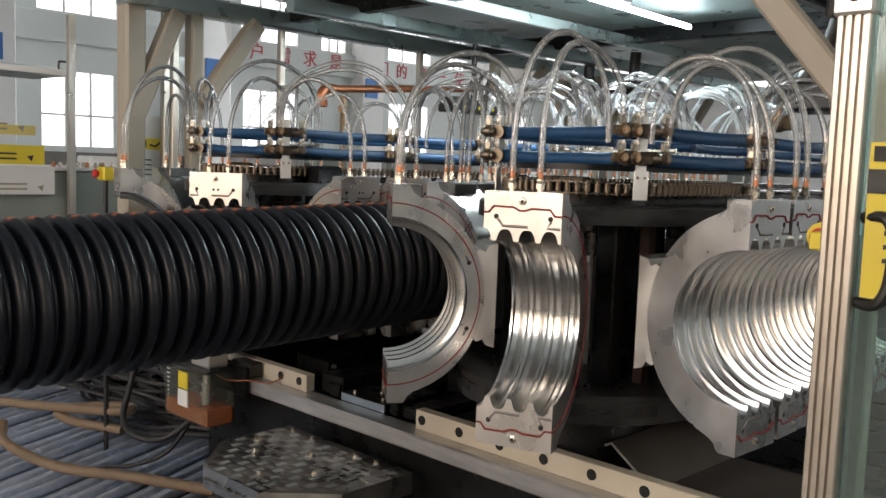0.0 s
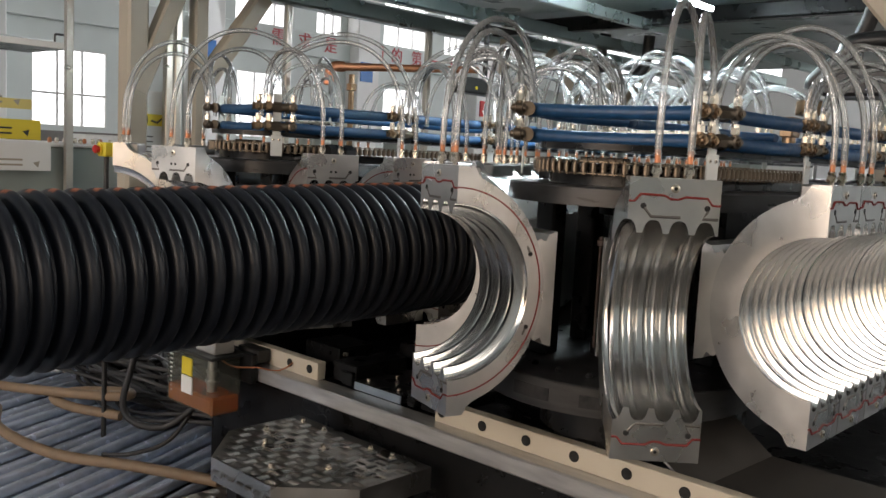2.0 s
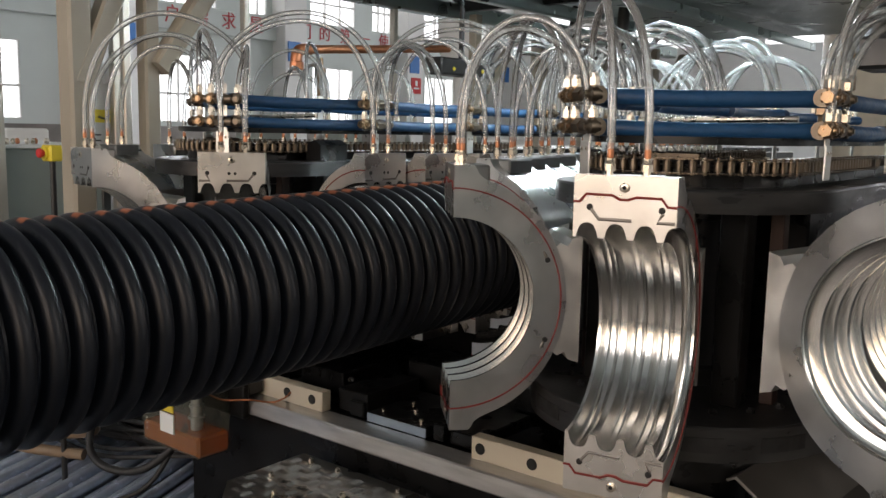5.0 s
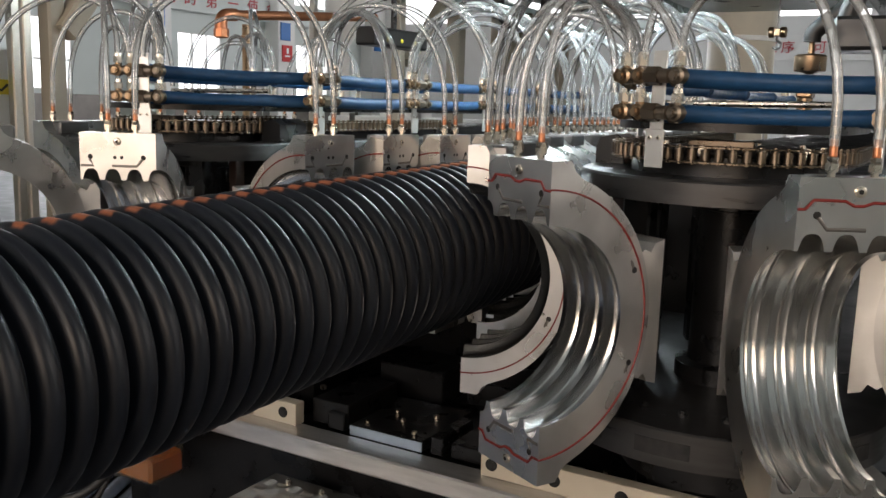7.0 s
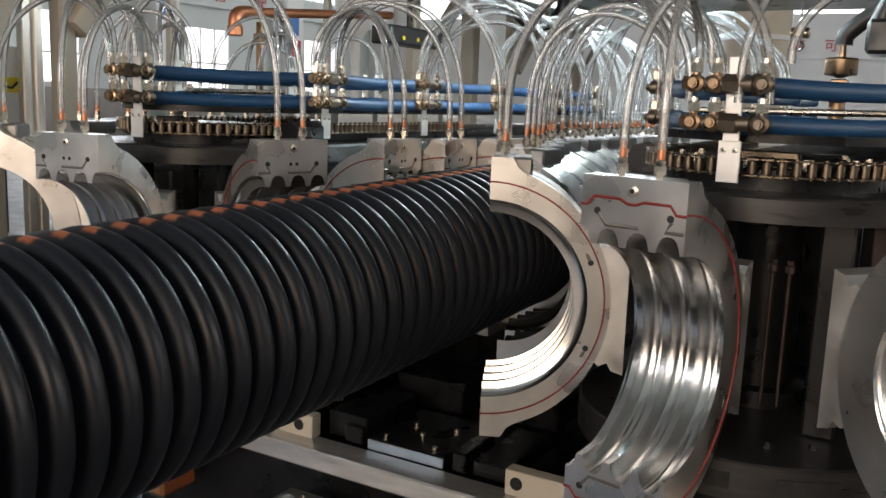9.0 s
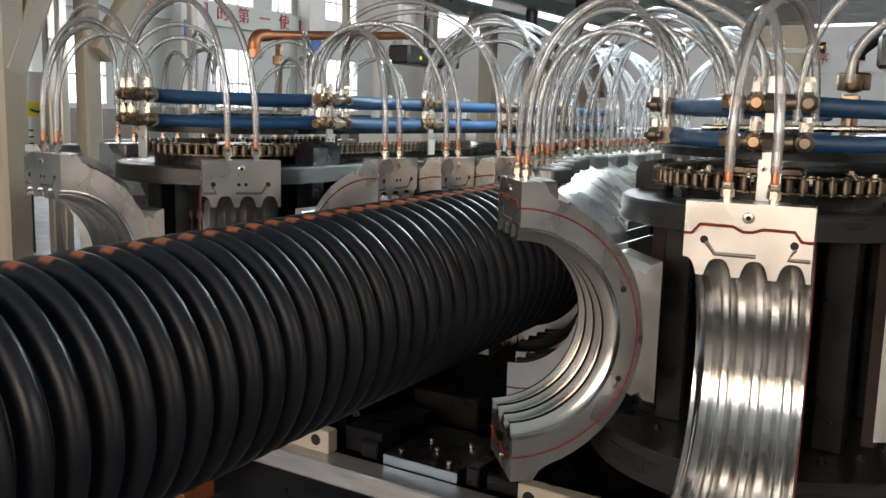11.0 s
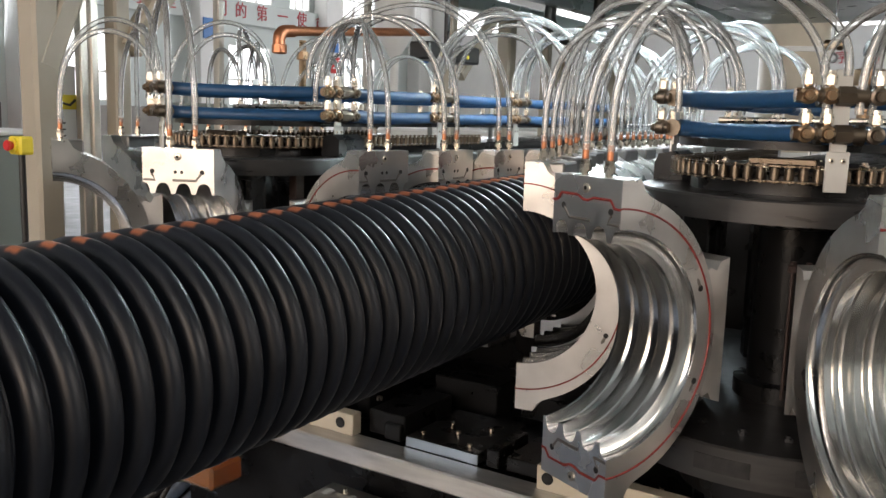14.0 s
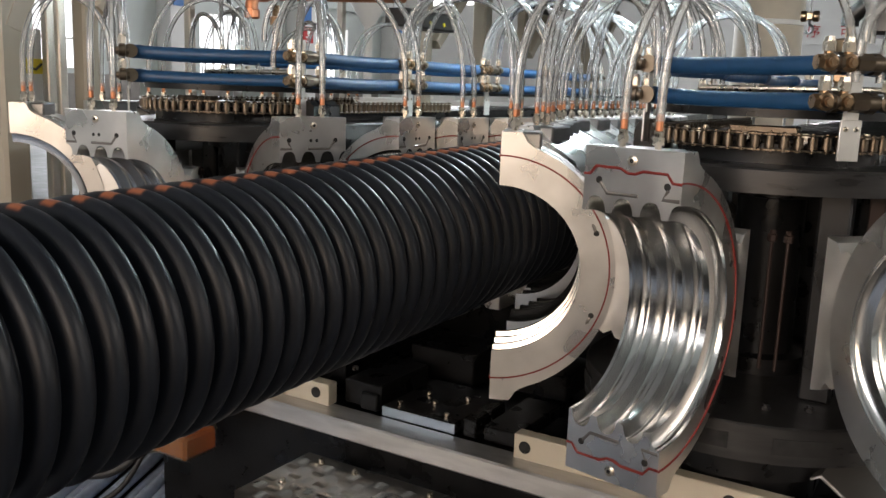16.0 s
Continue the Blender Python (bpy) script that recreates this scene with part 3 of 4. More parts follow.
# ---------------------------------------------------------------- carousels
def stadium(cx, r, y_far, n=40):
    """Outline of a deck that is round towards the camera and runs on to y_far."""
    return [(cx + r * math.cos(a), TURN_Y + r * math.sin(a)) for a in [math.pi + math.pi * i / n for i in range(n + 1)]] + [(cx + r, y_far), (cx - r, y_far)]


def slab(b, poly, z0, z1, c=0.0, mat=0):
    rings = [[(x, y, z0) for x, y in poly], [(x, y, z1 - c) for x, y in poly]]
    if c:
        mx, my = sum(p[0] for p in poly) / len(poly), sum(p[1] for p in poly) / len(poly)
        rings.append([(x + (mx - x) * c / 0.3, y + (my - y) * c / 0.3, z1) for x, y in poly])
    return b.loft(rings, mat=mat)


def carousel(s):
    cx = TURN_X if s > 0 else 2 * MID_X - TURN_X
    ob = thing("carousel", "oily black steel carousel with round deck, columns and slotted lower ring", "carousel", "carousels")
    b = slab(Build(), stadium(cx, 0.265, 5.5), 1.172, 1.211, 0.004)
    part("deck", b, DECK, ob, "worn dark grey round deck plate")
    b = slab(Build(), stadium(cx, 0.175, 5.5), 1.211, 1.236, 0.003)
    part("guide_rail", b, DARK, ob)
    b = Build()
    b.lathe([(0.19, 0), (0.19, 0.008), (0.175, 0.012), (0.12, 0.012), (0.115, 0.02), (0.03, 0.02)], 48, (cx, TURN_Y, 1.2365))
    wheel = part("sprocket", b, DARK, ob)
    for i in range(10):
        a = 2 * math.pi * i / 10 + 0.2
        b = Build()
        b.lathe([(0.009, 0), (0.009, 0.007), (0.0055, 0.0072), (0.0055, 0.012)], 6, (cx + 0.15 * math.cos(a), TURN_Y + 0.15 * math.sin(a), 1.2485))
        part("bolt", b, NICKEL, wheel, smooth=25)
    b = Build()
    b.box(cx - 0.05, cx + 0.06, TURN_Y - 0.12, TURN_Y - 0.09, 1.258, 1.27, 0.002)
    part("chain_tensioner", b, CHAIN, ob)
    b = slab(Build(), stadium(cx, 0.20, 5.5), 1.285, 1.2985)
    part("inner_shelf", b, DARK, ob)
    b = Build()
    b.tube([(cx - 0.16, TURN_Y + 0.08, 1.33), (cx + 0.16, TURN_Y + 0.1, 1.335)], 0.006, 10)
    part("inner_pipe", b, NICKEL, ob)
    # lower ring; dark strips set on its rim stand for shaded slots
    b = slab(Build(), stadium(cx, 0.30, 5.5), 0.757, 0.818, 0.003)
    part("lower_ring", b, DECK, ob)
    for i in range(5):
        a0 = math.pi + 0.35 + i * 0.52
        b = Build()
        b.loft([[(cx + (0.2975 + e) * math.cos(a0 + 0.3 * j / 6), TURN_Y + (0.2975 + e) * math.sin(a0 + 0.3 * j / 6), z) for e, z in ((0, 0.774), (0.004, 0.774), (0.004, 0.8), (0, 0.8))] for j in range(7)])
        part("slot", b, HOLE, ob)
    b = slab(Build(), stadium(cx, 0.16, 5.5), 0.665, 0.757)
    slab(b, stadium(cx, 0.13, 5.5), 0.585, 0.665)
    part("pedestal", b, DARK, ob)
    for dx, dy, w in ((-0.13, -0.1, 0.05), (0.13, -0.1, 0.05), (0.0, 0.05, 0.16), (0.17, 0.12, 0.05), (-0.17, 0.12, 0.05)):
        b = Build()
        if w > 0.1:
            b.lathe([(0.085, 0), (0.085, 0.03), (0.062, 0.034), (0.06, 0.32), (0.085, 0.325), (0.085, 0.354)], 32, (cx + dx, TURN_Y + dy, 0.818))
        else:
            b.box(cx + dx - w / 2, cx + dx + w / 2, TURN_Y + dy - 0.025, TURN_Y + dy + 0.025, 0.818, 1.172, 0.004)
        part("column", b, DARK, ob)
    for dx in (-0.185, 0.185):
        b = Build()
        b.box(cx + dx - 0.012, cx + dx + 0.012, TURN_Y - 0.06, TURN_Y - 0.03, 0.818, 1.172, 0.002)
        part("flat_bar", b, RUST, ob, "red oxide painted flat bar")
    for dx in (0.045, 0.07):
        b = Build()
        b.rod((cx + dx, TURN_Y - 0.16, 0.87), (cx + dx, TURN_Y - 0.16, 1.095), 0.003)
        b.lathe([(0.004, 0), (0.008, 0.002), (0.008, 0.012), (0.005, 0.014), (0.005, 0.02)], 8, (cx + dx, TURN_Y - 0.16, 1.085))
        part("grease_line", b, RUST, ob, "thin brown grease line")
    # black core added to stand for the unlit inside of the machine
    b = Build()
    b.box(cx - 0.13, cx + 0.13, TURN_Y + 0.26, 5.4, 0.82, 1.17, 0.01)
    part("inner_body", b, DARK, ob)
    for i in range(9):
        a = math.pi + 0.3 + i * 0.32
        b = Build()
        b.lathe([(0.008, 0), (0.008, 0.006), (0.005, 0.006), (0.005, 0.01)], 6, (cx + 0.22 * math.cos(a), TURN_Y + 0.22 * math.sin(a), 0.818))
        part("bolt", b, DARK, ob, smooth=25)
    # guide shoe where the train leaves the tunnel
    b = Build()
    x0 = cx - s * 0.235
    b.prism([(x0 - 0.028, 1.212), (x0 + 0.028, 1.212), (x0 + 0.028, 1.255), (x0 + 0.008, 1.268), (x0 - 0.02, 1.262), (x0 - 0.028, 1.245)], TURN_Y + 0.02, TURN_Y + 0.12)
    part("guide_shoe", b, DARK, ob)
    return ob


carousel(1)
carousel(-1)

# ---------------------------------------------------------------- machine base
base = thing("machine_bed", "dark steel machine bed with bare steel edge and bolted cream bars", "machine bed")
b = Build()
b.box(-0.78, 1.9, 1.262, 6.0, 0.06, 0.556, 0.006)
b.box(-1.5, -0.781, 1.85, 6.0, 0.06, 0.556, 0.006)
part("bed", b, DARK, base)
b = Build()
b.box(-0.73, 1.75, 1.205, 1.275, 0.556, 0.6, 0.004)
part("edge_strip", b, STEEL, base, "bare streaked steel edge strip")
b = Build()
b.box(-0.775, 1.8, 1.277, 6.0, 0.556, 0.585)
part("top_plate", b, DARK, base)


def drilled_bar(name, x0, x1, holes):
    b = Build()
    b.box(x0, x1, 1.25, 1.281, 0.6005, 0.651, 0.002)
    bar = part(name, b, CREAM, base, "cream painted steel bar with bolt holes")
    for x in holes:
        b = Build()
        b.tube([(x, 1.256, 0.6265), (x, 1.2485, 0.6265)], 0.0125, 18)
        b.tube([(x, 1.2486, 0.6265), (x, 1.2476, 0.6265)], 0.0085, 8)
        part("bolt_hole", b, HOLE, bar)


drilled_bar("left_bar", -0.66, -0.222, (-0.258, -0.35))
drilled_bar("right_bar", 0.24, 1.7, [0.264 + 0.131 * i for i in range(11)])
b = Build()
b.box(-0.096, 0.087, 1.283, 1.5, 0.6, 0.623, 0.002)
plate = part("cover_plate", b, [DARK], base)
b = Build()
b.box(-0.096, 0.087, 1.2795, 1.2825, 0.6, 0.621)
part("plate_edge", b, BLUEST, plate, "bright blued steel plate edge")
for x, y in ((-0.07, 1.31), (0.05, 1.31), (-0.05, 1.4), (0.04, 1.42), (-0.01, 1.36)):
    b = Build()
    b.lathe([(0.006, 0), (0.006, 0.006), (0.004, 0.007)], 8, (x, y, 0.6232))
    part("bolt", b, NICKEL, plate, smooth=30)
for x0, x1, y0, y1, z0, z1 in ((-0.215, -0.115, 1.3, 1.5, 0.6, 0.655), (-0.16, -0.115, 1.284, 1.3, 0.6, 0.638), (0.105, 0.135, 1.284, 1.42, 0.6, 0.64), (0.15, 0.23, 1.29, 1.5, 0.6, 0.632), (-0.2, -0.02, 1.55, 1.7, 0.6, 0.68), (0.02, 0.2, 1.6, 1.75, 0.6, 0.66), (-0.42, -0.26, 1.36, 1.5, 0.6, 0.67)):
    b = Build()
    b.box(x0, x1, y0, y1, z0, z1, 0.003)
    part("slide_block", b, DARK, base)
for i in range(7):
    b = Build()
    b.lathe([(0.008, 0), (0.008, 0.008), (0.005, 0.009)], 6, (-0.4 + 0.17 * i, 1.33 + 0.03 * (i % 3), 0.656 if i == 1 else 0.6))
    part("bolt", b, NICKEL, base, smooth=30)
# dark sheet added across the bed, backing the view through the open moulds
b = Build()
b.box(-0.55, 0.55, 1.95, 2.0, 0.6, 1.1)
part("inner_wall", b, DARK, base)

# sheet chute below the returning moulds
b = Build()
lip = [(0.772, 0.676), (0.788, 0.684), (0.898, 0.604), (1.7, 0.598), (1.7, 0.594), (0.897, 0.599), (0.789, 0.678), (0.774, 0.672)]
chute = thing("drip_chute", "bent dark sheet steel chute resting on the machine bed", "chute")
b.loft([[(x, 1.325, z) for x, z in lip], [(x + 0.04, 1.62, z + 0.02) for x, z in lip]])
part("tray", b, SHEET, chute, smooth=20)
b = Build()
b.tube([(x, 1.3235, z - 0.001) for x, z in ((0.772, 0.674), (0.788, 0.682), (0.898, 0.602), (1.7, 0.597))], 0.0032, 8)
part("rolled_edge", b, STEEL, chute, "bare worn sheet edge")

# ---------------------------------------------------------------- checker plate step
step = thing("step_platform", "worn aluminium checker plate step before the machine bed", "step")


def octagon(x0, x1, y0, y1, c):
    return [(x0 + c, y0), (x1 - c, y0), (x1, y0 + c), (x1, y1), (x0, y1), (x0, y0 + c)]


b = slab(Build(), octagon(-0.235, 0.285, 0.83, 1.2, 0.14), 0.45, 0.506)
part("upper_tread", b, PLATE, step)
b = slab(Build(), octagon(-0.33, 0.4, 0.72, 1.2, 0.17), 0.27, 0.315)
part("lower_tread", b, PLATE, step)
for x0, x1, y0, y1 in ((-0.22, -0.18, 1.15, 1.19), (0.2, 0.24, 1.15, 1.19), (-0.1, -0.06, 0.88, 0.92), (0.08, 0.12, 0.88, 0.92)):
    b = Build()
    b.box(x0, x1, y0, y1, 0.0, 0.446)
    part("leg", b, DARK, step)
b = Build()
for top, x0, x1, y0, y1, c in ((0.506, -0.235, 0.285, 0.83, 1.2, 0.14), (0.315, -0.33, 0.4, 0.72, 1.2, 0.17)):
    i = 0
    x = x0 + 0.02
    while x < x1 - 0.02:
        y = y0 + 0.02
        j = 0
        while y < y1 - 0.015:
            if (x - x0) + (y - y0) > c + 0.02 and (x1 - x) + (y - y0) > c + 0.02:
                for e in (-2, -1, 0, 1, 2):
                    dx, dy = (0.0145, 0.0) if (i + j) % 2 else (0.0, 0.0145)
                    ox, oy = (0.0, e * 0.0058) if (i + j) % 2 else (e * 0.0058, 0.0)
                    px, py = x + ox, y + oy
                    o = len(b.v)
                    wx, wy = (0, 0.0023) if dx else (0.0023, 0)
                    b.v += [(px - dx, py - dy, top), (px + wx, py + wy, top), (px + dx, py + dy, top), (px - wx, py - wy, top), (px, py, top + 0.0026)]
                    for q in ((0, 1), (1, 2), (2, 3), (3, 0)):
                        b.quad(o + q[0], o + q[1], o + 4)
            y += 0.034
            j += 1
        x += 0.034
        i += 1
for x in [-0.075 + 0.034 * i for i in range(7)]:
    for e in (-2, -1, 0, 1, 2):
        o = len(b.v)
        px = x + e * 0.0052
        b.v += [(px - 0.008, 0.8298, 0.468), (px + 0.002, 0.8298, 0.4755), (px + 0.008, 0.8298, 0.486), (px - 0.002, 0.8298, 0.4785), (px, 0.8278, 0.477)]
        for q in ((0, 1), (1, 2), (2, 3), (3, 0)):
            b.quad(o + q[0], o + q[1], o + 4)
tagged(part("tread_relief", b, PLATE, step, "raised five-bar tread pattern", smooth=0), kind="stuff")
for x, y in ((-0.176, 1.17), (-0.086, 1.17), (0.1, 1.17), (0.18, 1.17), (-0.18, 1.05), (-0.1, 0.99), (0.02, 1.08), (0.14, 1.0), (0.05, 0.9)):
    b = Build()
    b.lathe([(0.009, 0), (0.009, 0.001), (0.0062, 0.0012), (0.0062, 0.009), (0.005, 0.0105), (0.003, 0.0105), (0.003, 0.006)], 12, (x, y, 0.5065))
    part("cap_screw", b, NICKEL, step, smooth=30)

# ---------------------------------------------------------------- lubricator
lub = thing("oil_lubricator", "clear plastic oil reservoir with amber oil and yellow label", "lubricator")
b = Build()
b.box(-0.74, -0.49, 1.075, 1.18, 0.455, 0.625, 0.008)
part("reservoir", b, JAR, lub)
b = Build()
b.box(-0.737, -0.493, 1.078, 1.177, 0.458, 0.512, 0.007)
part("oil", b, OIL, lub, "amber lubricating oil")
b = Build()
b.box(-0.745, -0.485, 1.07, 1.185, 0.625, 0.634, 0.003)
part("lid", b, BLACK, lub)
b = Build()
b.box(-0.62, -0.515, 1.1, 1.17, 0.634, 0.71, 0.004)
part("pump_head", b, BRACKET, lub)
b = Build()
b.lathe([(0.016, 0), (0.016, 0.03), (0.022, 0.03), (0.022, 0.036), (0.016, 0.036), (0.016, 0.06), (0.02, 0.06), (0.02, 0.066), (0.014, 0.066), (0.014, 0.1)], 14, (-0.555, 1.12, 0.515))
part("pump_spindle", b, STEEL, lub)
b = Build()
b.tube([(-0.6, 1.1, 0.67), (-0.6, 1.085, 0.67), (-0.6, 1.083, 0.67)], [0.017, 0.017, 0.014], 16)
part("gauge", b, NICKEL, lub)
b = Build()
b.box(-0.645, -0.59, 1.071, 1.0745, 0.56, 0.612)
part("label", b, YELLOW, lub, "orange-yellow warning label")
b = Build()
b.box(-0.647, -0.588, 1.071, 1.0745, 0.503, 0.555)
part("data_plate", b, WHITE, lub)
b = Build()
for i in range(9):
    b.box(-0.722 + 0.0015 * i, -0.7 - 0.0015 * i, 1.0735, 1.0748, 0.605 - 0.014 * i, 0.608 - 0.014 * i)
part("level_scale", b, WHITE, lub, "printed white level scale")
b = Build()
b.box(-0.545, -0.44, 1.2, 1.247, 0.61, 0.65, 0.003)
part("mounting_block", b, BLACK, lub)
b = Build()
b.box(-0.72, -0.44, 1.18, 1.2, 0.55, 0.64, 0.003)
b.box(-0.6, -0.5, 1.2, 1.21, 0.55, 0.64)
part("mounting_plate", b, DARK, lub)
b = Build()
b.tube(spline([(-0.55, 1.11, 0.64), (-0.5, 1.15, 0.6), (-0.42, 1.19, 0.605), (-0.38, 1.22, 0.6), (-0.345, 1.235, 0.615), (-0.335, 1.249, 0.63)], 6), 0.0025, 6)
part("copper_line", b, COPPER, lub)

# ---------------------------------------------------------------- floor, hoses and cables
b = Build()
b.box(-60, 60, -60, 60, -0.2, 0.0)
solid("floor", b, FLOOR, "dusty dark concrete hall floor", "floor", kind="structure")
for i in range(40):
    b = Build()
    x0 = -0.62 - i * 0.041
    h = 0.155 + 0.02 * (i % 2) + 0.006 * (i % 3)
    b.tube(spline([(x0 + 0.55, -0.6, h), (x0 + 0.3, 0.2, h + 0.006), (x0, 0.95, h), (x0 - 0.36, 1.75, h - 0.01), (x0 - 0.6, 2.3, h - 0.01)], 6), 0.0185, 12)
    solid("drain_hose", b, CONDUIT, "silvery translucent hose lying in a bundle on the floor", "hose", "hoses on the floor", smooth=60)
b = Build()
b.box(-3.3, 0.1, -0.9, 2.5, 0.0, 0.125, 0.01)
solid("hose_tray", b, DARK, "low dark sheet tray under the floor hoses", "tray")
rng = random.Random(5)
for i in range(56):
    b = Build()
    x0, y0 = -1.1 - rng.random() * 1.1, 0.0
    y0 = 1.42 + 0.3 * rng.random() + 0.12 * (x0 + 1.1)
    r0 = 0.16 + rng.random() * 0.2
    z0 = 0.225 + rng.random() * 0.1
    a0 = rng.random() * 6.28
    b.tube(spline([(x0 + r0 * (1.4 + 0.15 * math.sin(3 * a)) * math.cos(a + a0), y0 + 0.55 * r0 * math.sin(a + a0), z0 + 0.03 * math.sin(2 * a + i)) for a in [0.62 * j for j in range(11)]], 4), 0.0065 + 0.003 * rng.random(), 6)
    solid("cable", b, CABLE, "black cable lying in loose coils under the pipe", "cable", "coiled cables", smooth=60)
b = Build()
b.tube(spline([(-2.3, 0.75, 0.28), (-1.75, 0.93, 0.3), (-1.32, 1.1, 0.33), (-1.2, 1.18, 0.34), (-1.28, 1.22, 0.33), (-1.45, 1.12, 0.31), (-1.5, 1.05, 0.29), (-1.38, 1.06, 0.28), (-1.2, 1.16, 0.27)], 7), 0.0175, 12)
solid("suction_hose", b, SUCTION, "tan rubber suction hose curled in a loop over floor hoses", "hose", "suction hoses", smooth=60)
b = Build()
b.tube(spline([(-1.36, 0.8, 0.33), (-1.28, 0.78, 0.28), (-1.05, 0.86, 0.24), (-0.8, 1.0, 0.24), (-0.5, 1.12, 0.25)], 7), 0.0175, 12)
solid("suction_hose", b, SUCTION, "tan rubber suction hose bowed across the floor hoses", "hose", "suction hoses", smooth=60)
b = Build()
b.tube(spline([(-0.95, 1.1, 0.62), (-0.96, 1.07, 0.5), (-0.93, 1.03, 0.4), (-0.85, 1.03, 0.36), (-0.76, 1.08, 0.36), (-0.7, 1.14, 0.42), (-0.68, 1.2, 0.5)], 7), 0.011, 10)
b.tube(spline([(-0.7, 1.17, 0.45), (-0.72, 1.08, 0.33), (-0.8, 1.0, 0.28), (-0.9, 0.95, 0.26)], 6), 0.007, 8)
solid("power_cable", b, CABLE, "black power cable hanging in a loop beside the lubricator", "cable", smooth=60)

# ---------------------------------------------------------------- machine guard
guard = thing("machine_guard", "beige steel guard frame with anodised rails, glass and overhead canopy", "guard")


def bar(name, p, q, w, d, ma, label=""):
    """A square tube from p to q, w wide and d deep."""
    p, q = Vector(p), Vector(q)
    ax = (q - p).normalized()
    ref = Vector((0, 0, 1)) if abs(ax.z) < 0.8 else Vector((0, 1, 0))
    sx = ax.cross(ref).normalized()
    sy = sx.cross(ax)
    c = 0.12 * min(w, d)
    prof = [(-w / 2 + c, -d / 2), (w / 2 - c, -d / 2), (w / 2, -d / 2 + c), (w / 2, d / 2 - c), (w / 2 - c, d / 2), (-w / 2 + c, d / 2), (-w / 2, d / 2 - c), (-w / 2, -d / 2 + c)]
    b = Build().loft([[o + sx * x + sy * y for x, y in prof] for o in (p, q)])
    return part(name, b, ma, guard, label)


for y in (1.345, 4.2, 5.6):
    bar("column", (-1.5, y, 0.65), (-1.5, y, 1.86), 0.085, 0.085, BEIGE)
bar("sill", (-1.5, 1.3, 0.605), (-1.5, 6.0, 0.605), 0.09, 0.09, DARK)
bar("column", (-1.5, 1.62, 0.65), (-1.5, 1.62, 1.86), 0.06, 0.06, BEIGE)
bar("brace", (-1.49, 1.53, 1.86), (-1.49, 1.35, 1.43), 0.07, 0.07, BEIGE)
bar("brace", (-1.47, 1.9, 1.86), (-1.47, 1.64, 1.5), 0.07, 0.07, BEIGE)
for y in (1.50, 1.54, 2.07, 2.95):
    bar("rail_post", (-1.52, y, 0.65), (-1.52, y, 1.86), 0.03, 0.03, ANOD)
for y in (3.3, 4.3, 5.3):
    bar("rail_post", (-1.3, y, 0), (-1.3, y, 1.86), 0.05, 0.05, BEIGE)
    bar("brace", (-1.28, y + 0.05, 1.5), (-1.28, y + 0.4, 1.84), 0.05, 0.05, BEIGE)
bar("top_rail", (-1.5, 1.3, 1.9), (-1.5, 6.0, 1.9), 0.08, 0.08, RAILING)
bar("cross_rail", (-1.54, 1.33, 1.885), (1.4, 1.33, 1.885), 0.06, 0.05, RAILING)
bar("canopy_rail", (-1.02, 1.75, 1.885), (-0.95, 6.0, 1.885), 0.055, 0.06, RAILING)
bar("canopy_rail", (-0.52, 1.6, 1.9), (-0.5, 6.0, 1.9), 0.035, 0.05, RAILING)
bar("cross_beam", (-1.5, 2.1, 1.93), (1.5, 2.1, 1.93), 0.06, 0.07, DARK)
bar("cross_beam", (-1.5, 3.4, 1.93), (1.5, 3.4, 1.93), 0.06, 0.07, DARK)
bar("top_rail", (0.55, 1.35, 1.92), (0.55, 6.0, 1.92), 0.05, 0.06, DARK)
bar("top_rail", (1.43, 1.3, 1.9), (1.43, 6.0, 1.9), 0.08, 0.08, BEIGE)
bar("brace", (0.99, 1.0, 1.84), (1.36, 1.0, 1.4), 0.042, 0.042, BEIGE)
bar("door_beam", (0.9, 1.0, 1.86), (1.43, 1.0, 1.86), 0.05, 0.05, BEIGE)
bar("door_beam", (1.43, 0.95, 1.86), (1.43, 1.31, 1.86), 0.05, 0.05, BEIGE)
bar("door_stile", (1.4, 1.0, 0.0), (1.4, 1.0, 1.84), 0.03, 0.03, BEIGE)
bar("column", (1.47, 1.5, 0), (1.47, 1.5, 1.9), 0.085, 0.085, BEIGE)
for i in range(5):
    y0 = 1.45 + i * 0.9
    for x0, x1 in ((-1.45, -0.512), (-0.51, 0.548), (0.55, 1.4)):
        b = Build()
        b.box(x0, x1, y0, y0 + 0.897, 1.972, 1.982)
        part("canopy_panel", b, ROOF, guard, "grey-green canopy panel")
b = Build()
b.rod((-0.03, 1.92, 1.9), (-0.06, 3.1, 1.9), 0.0105)
lamp = thing("fluorescent_lamp", "lit fluorescent tube under the guard canopy", "lamp")
part("tube", b, LAMP, lamp)
b = Build()
b.box(-0.075, -0.015, 2.5, 2.58, 1.911, 1.972, 0.004)
part("holder", b, WHITE, lamp)
area_lamp("tube_light", pose(-0.045, 2.54, 1.882, 0, 0, 1.5), 0.05, 1.15, 20, (0.8, 0.97, 1.0))
# open sliding door: anodised post, handle and glass
door = thing("guard_door", "open sliding guard door with anodised aluminium post, black handle and glass", "door")
b = Build()
rim = [(1.372, 0.887), (1.374, 0.885)]
for gx in (1.383, 1.394, 1.405):
    rim += [(gx - 0.0028, 0.885), (gx - 0.0018, 0.892), (gx + 0.0018, 0.892), (gx + 0.0028, 0.885)]
rim += [(1.414, 0.885), (1.416, 0.887), (1.416, 0.929), (1.372, 0.929), (1.372, 0.912), (1.379, 0.91), (1.379, 0.904), (1.372, 0.902)]
b.loft([[(x, y, z) for x, y in rim] for z in (0.0, 1.52)])
part("post", b, ANOD, door)
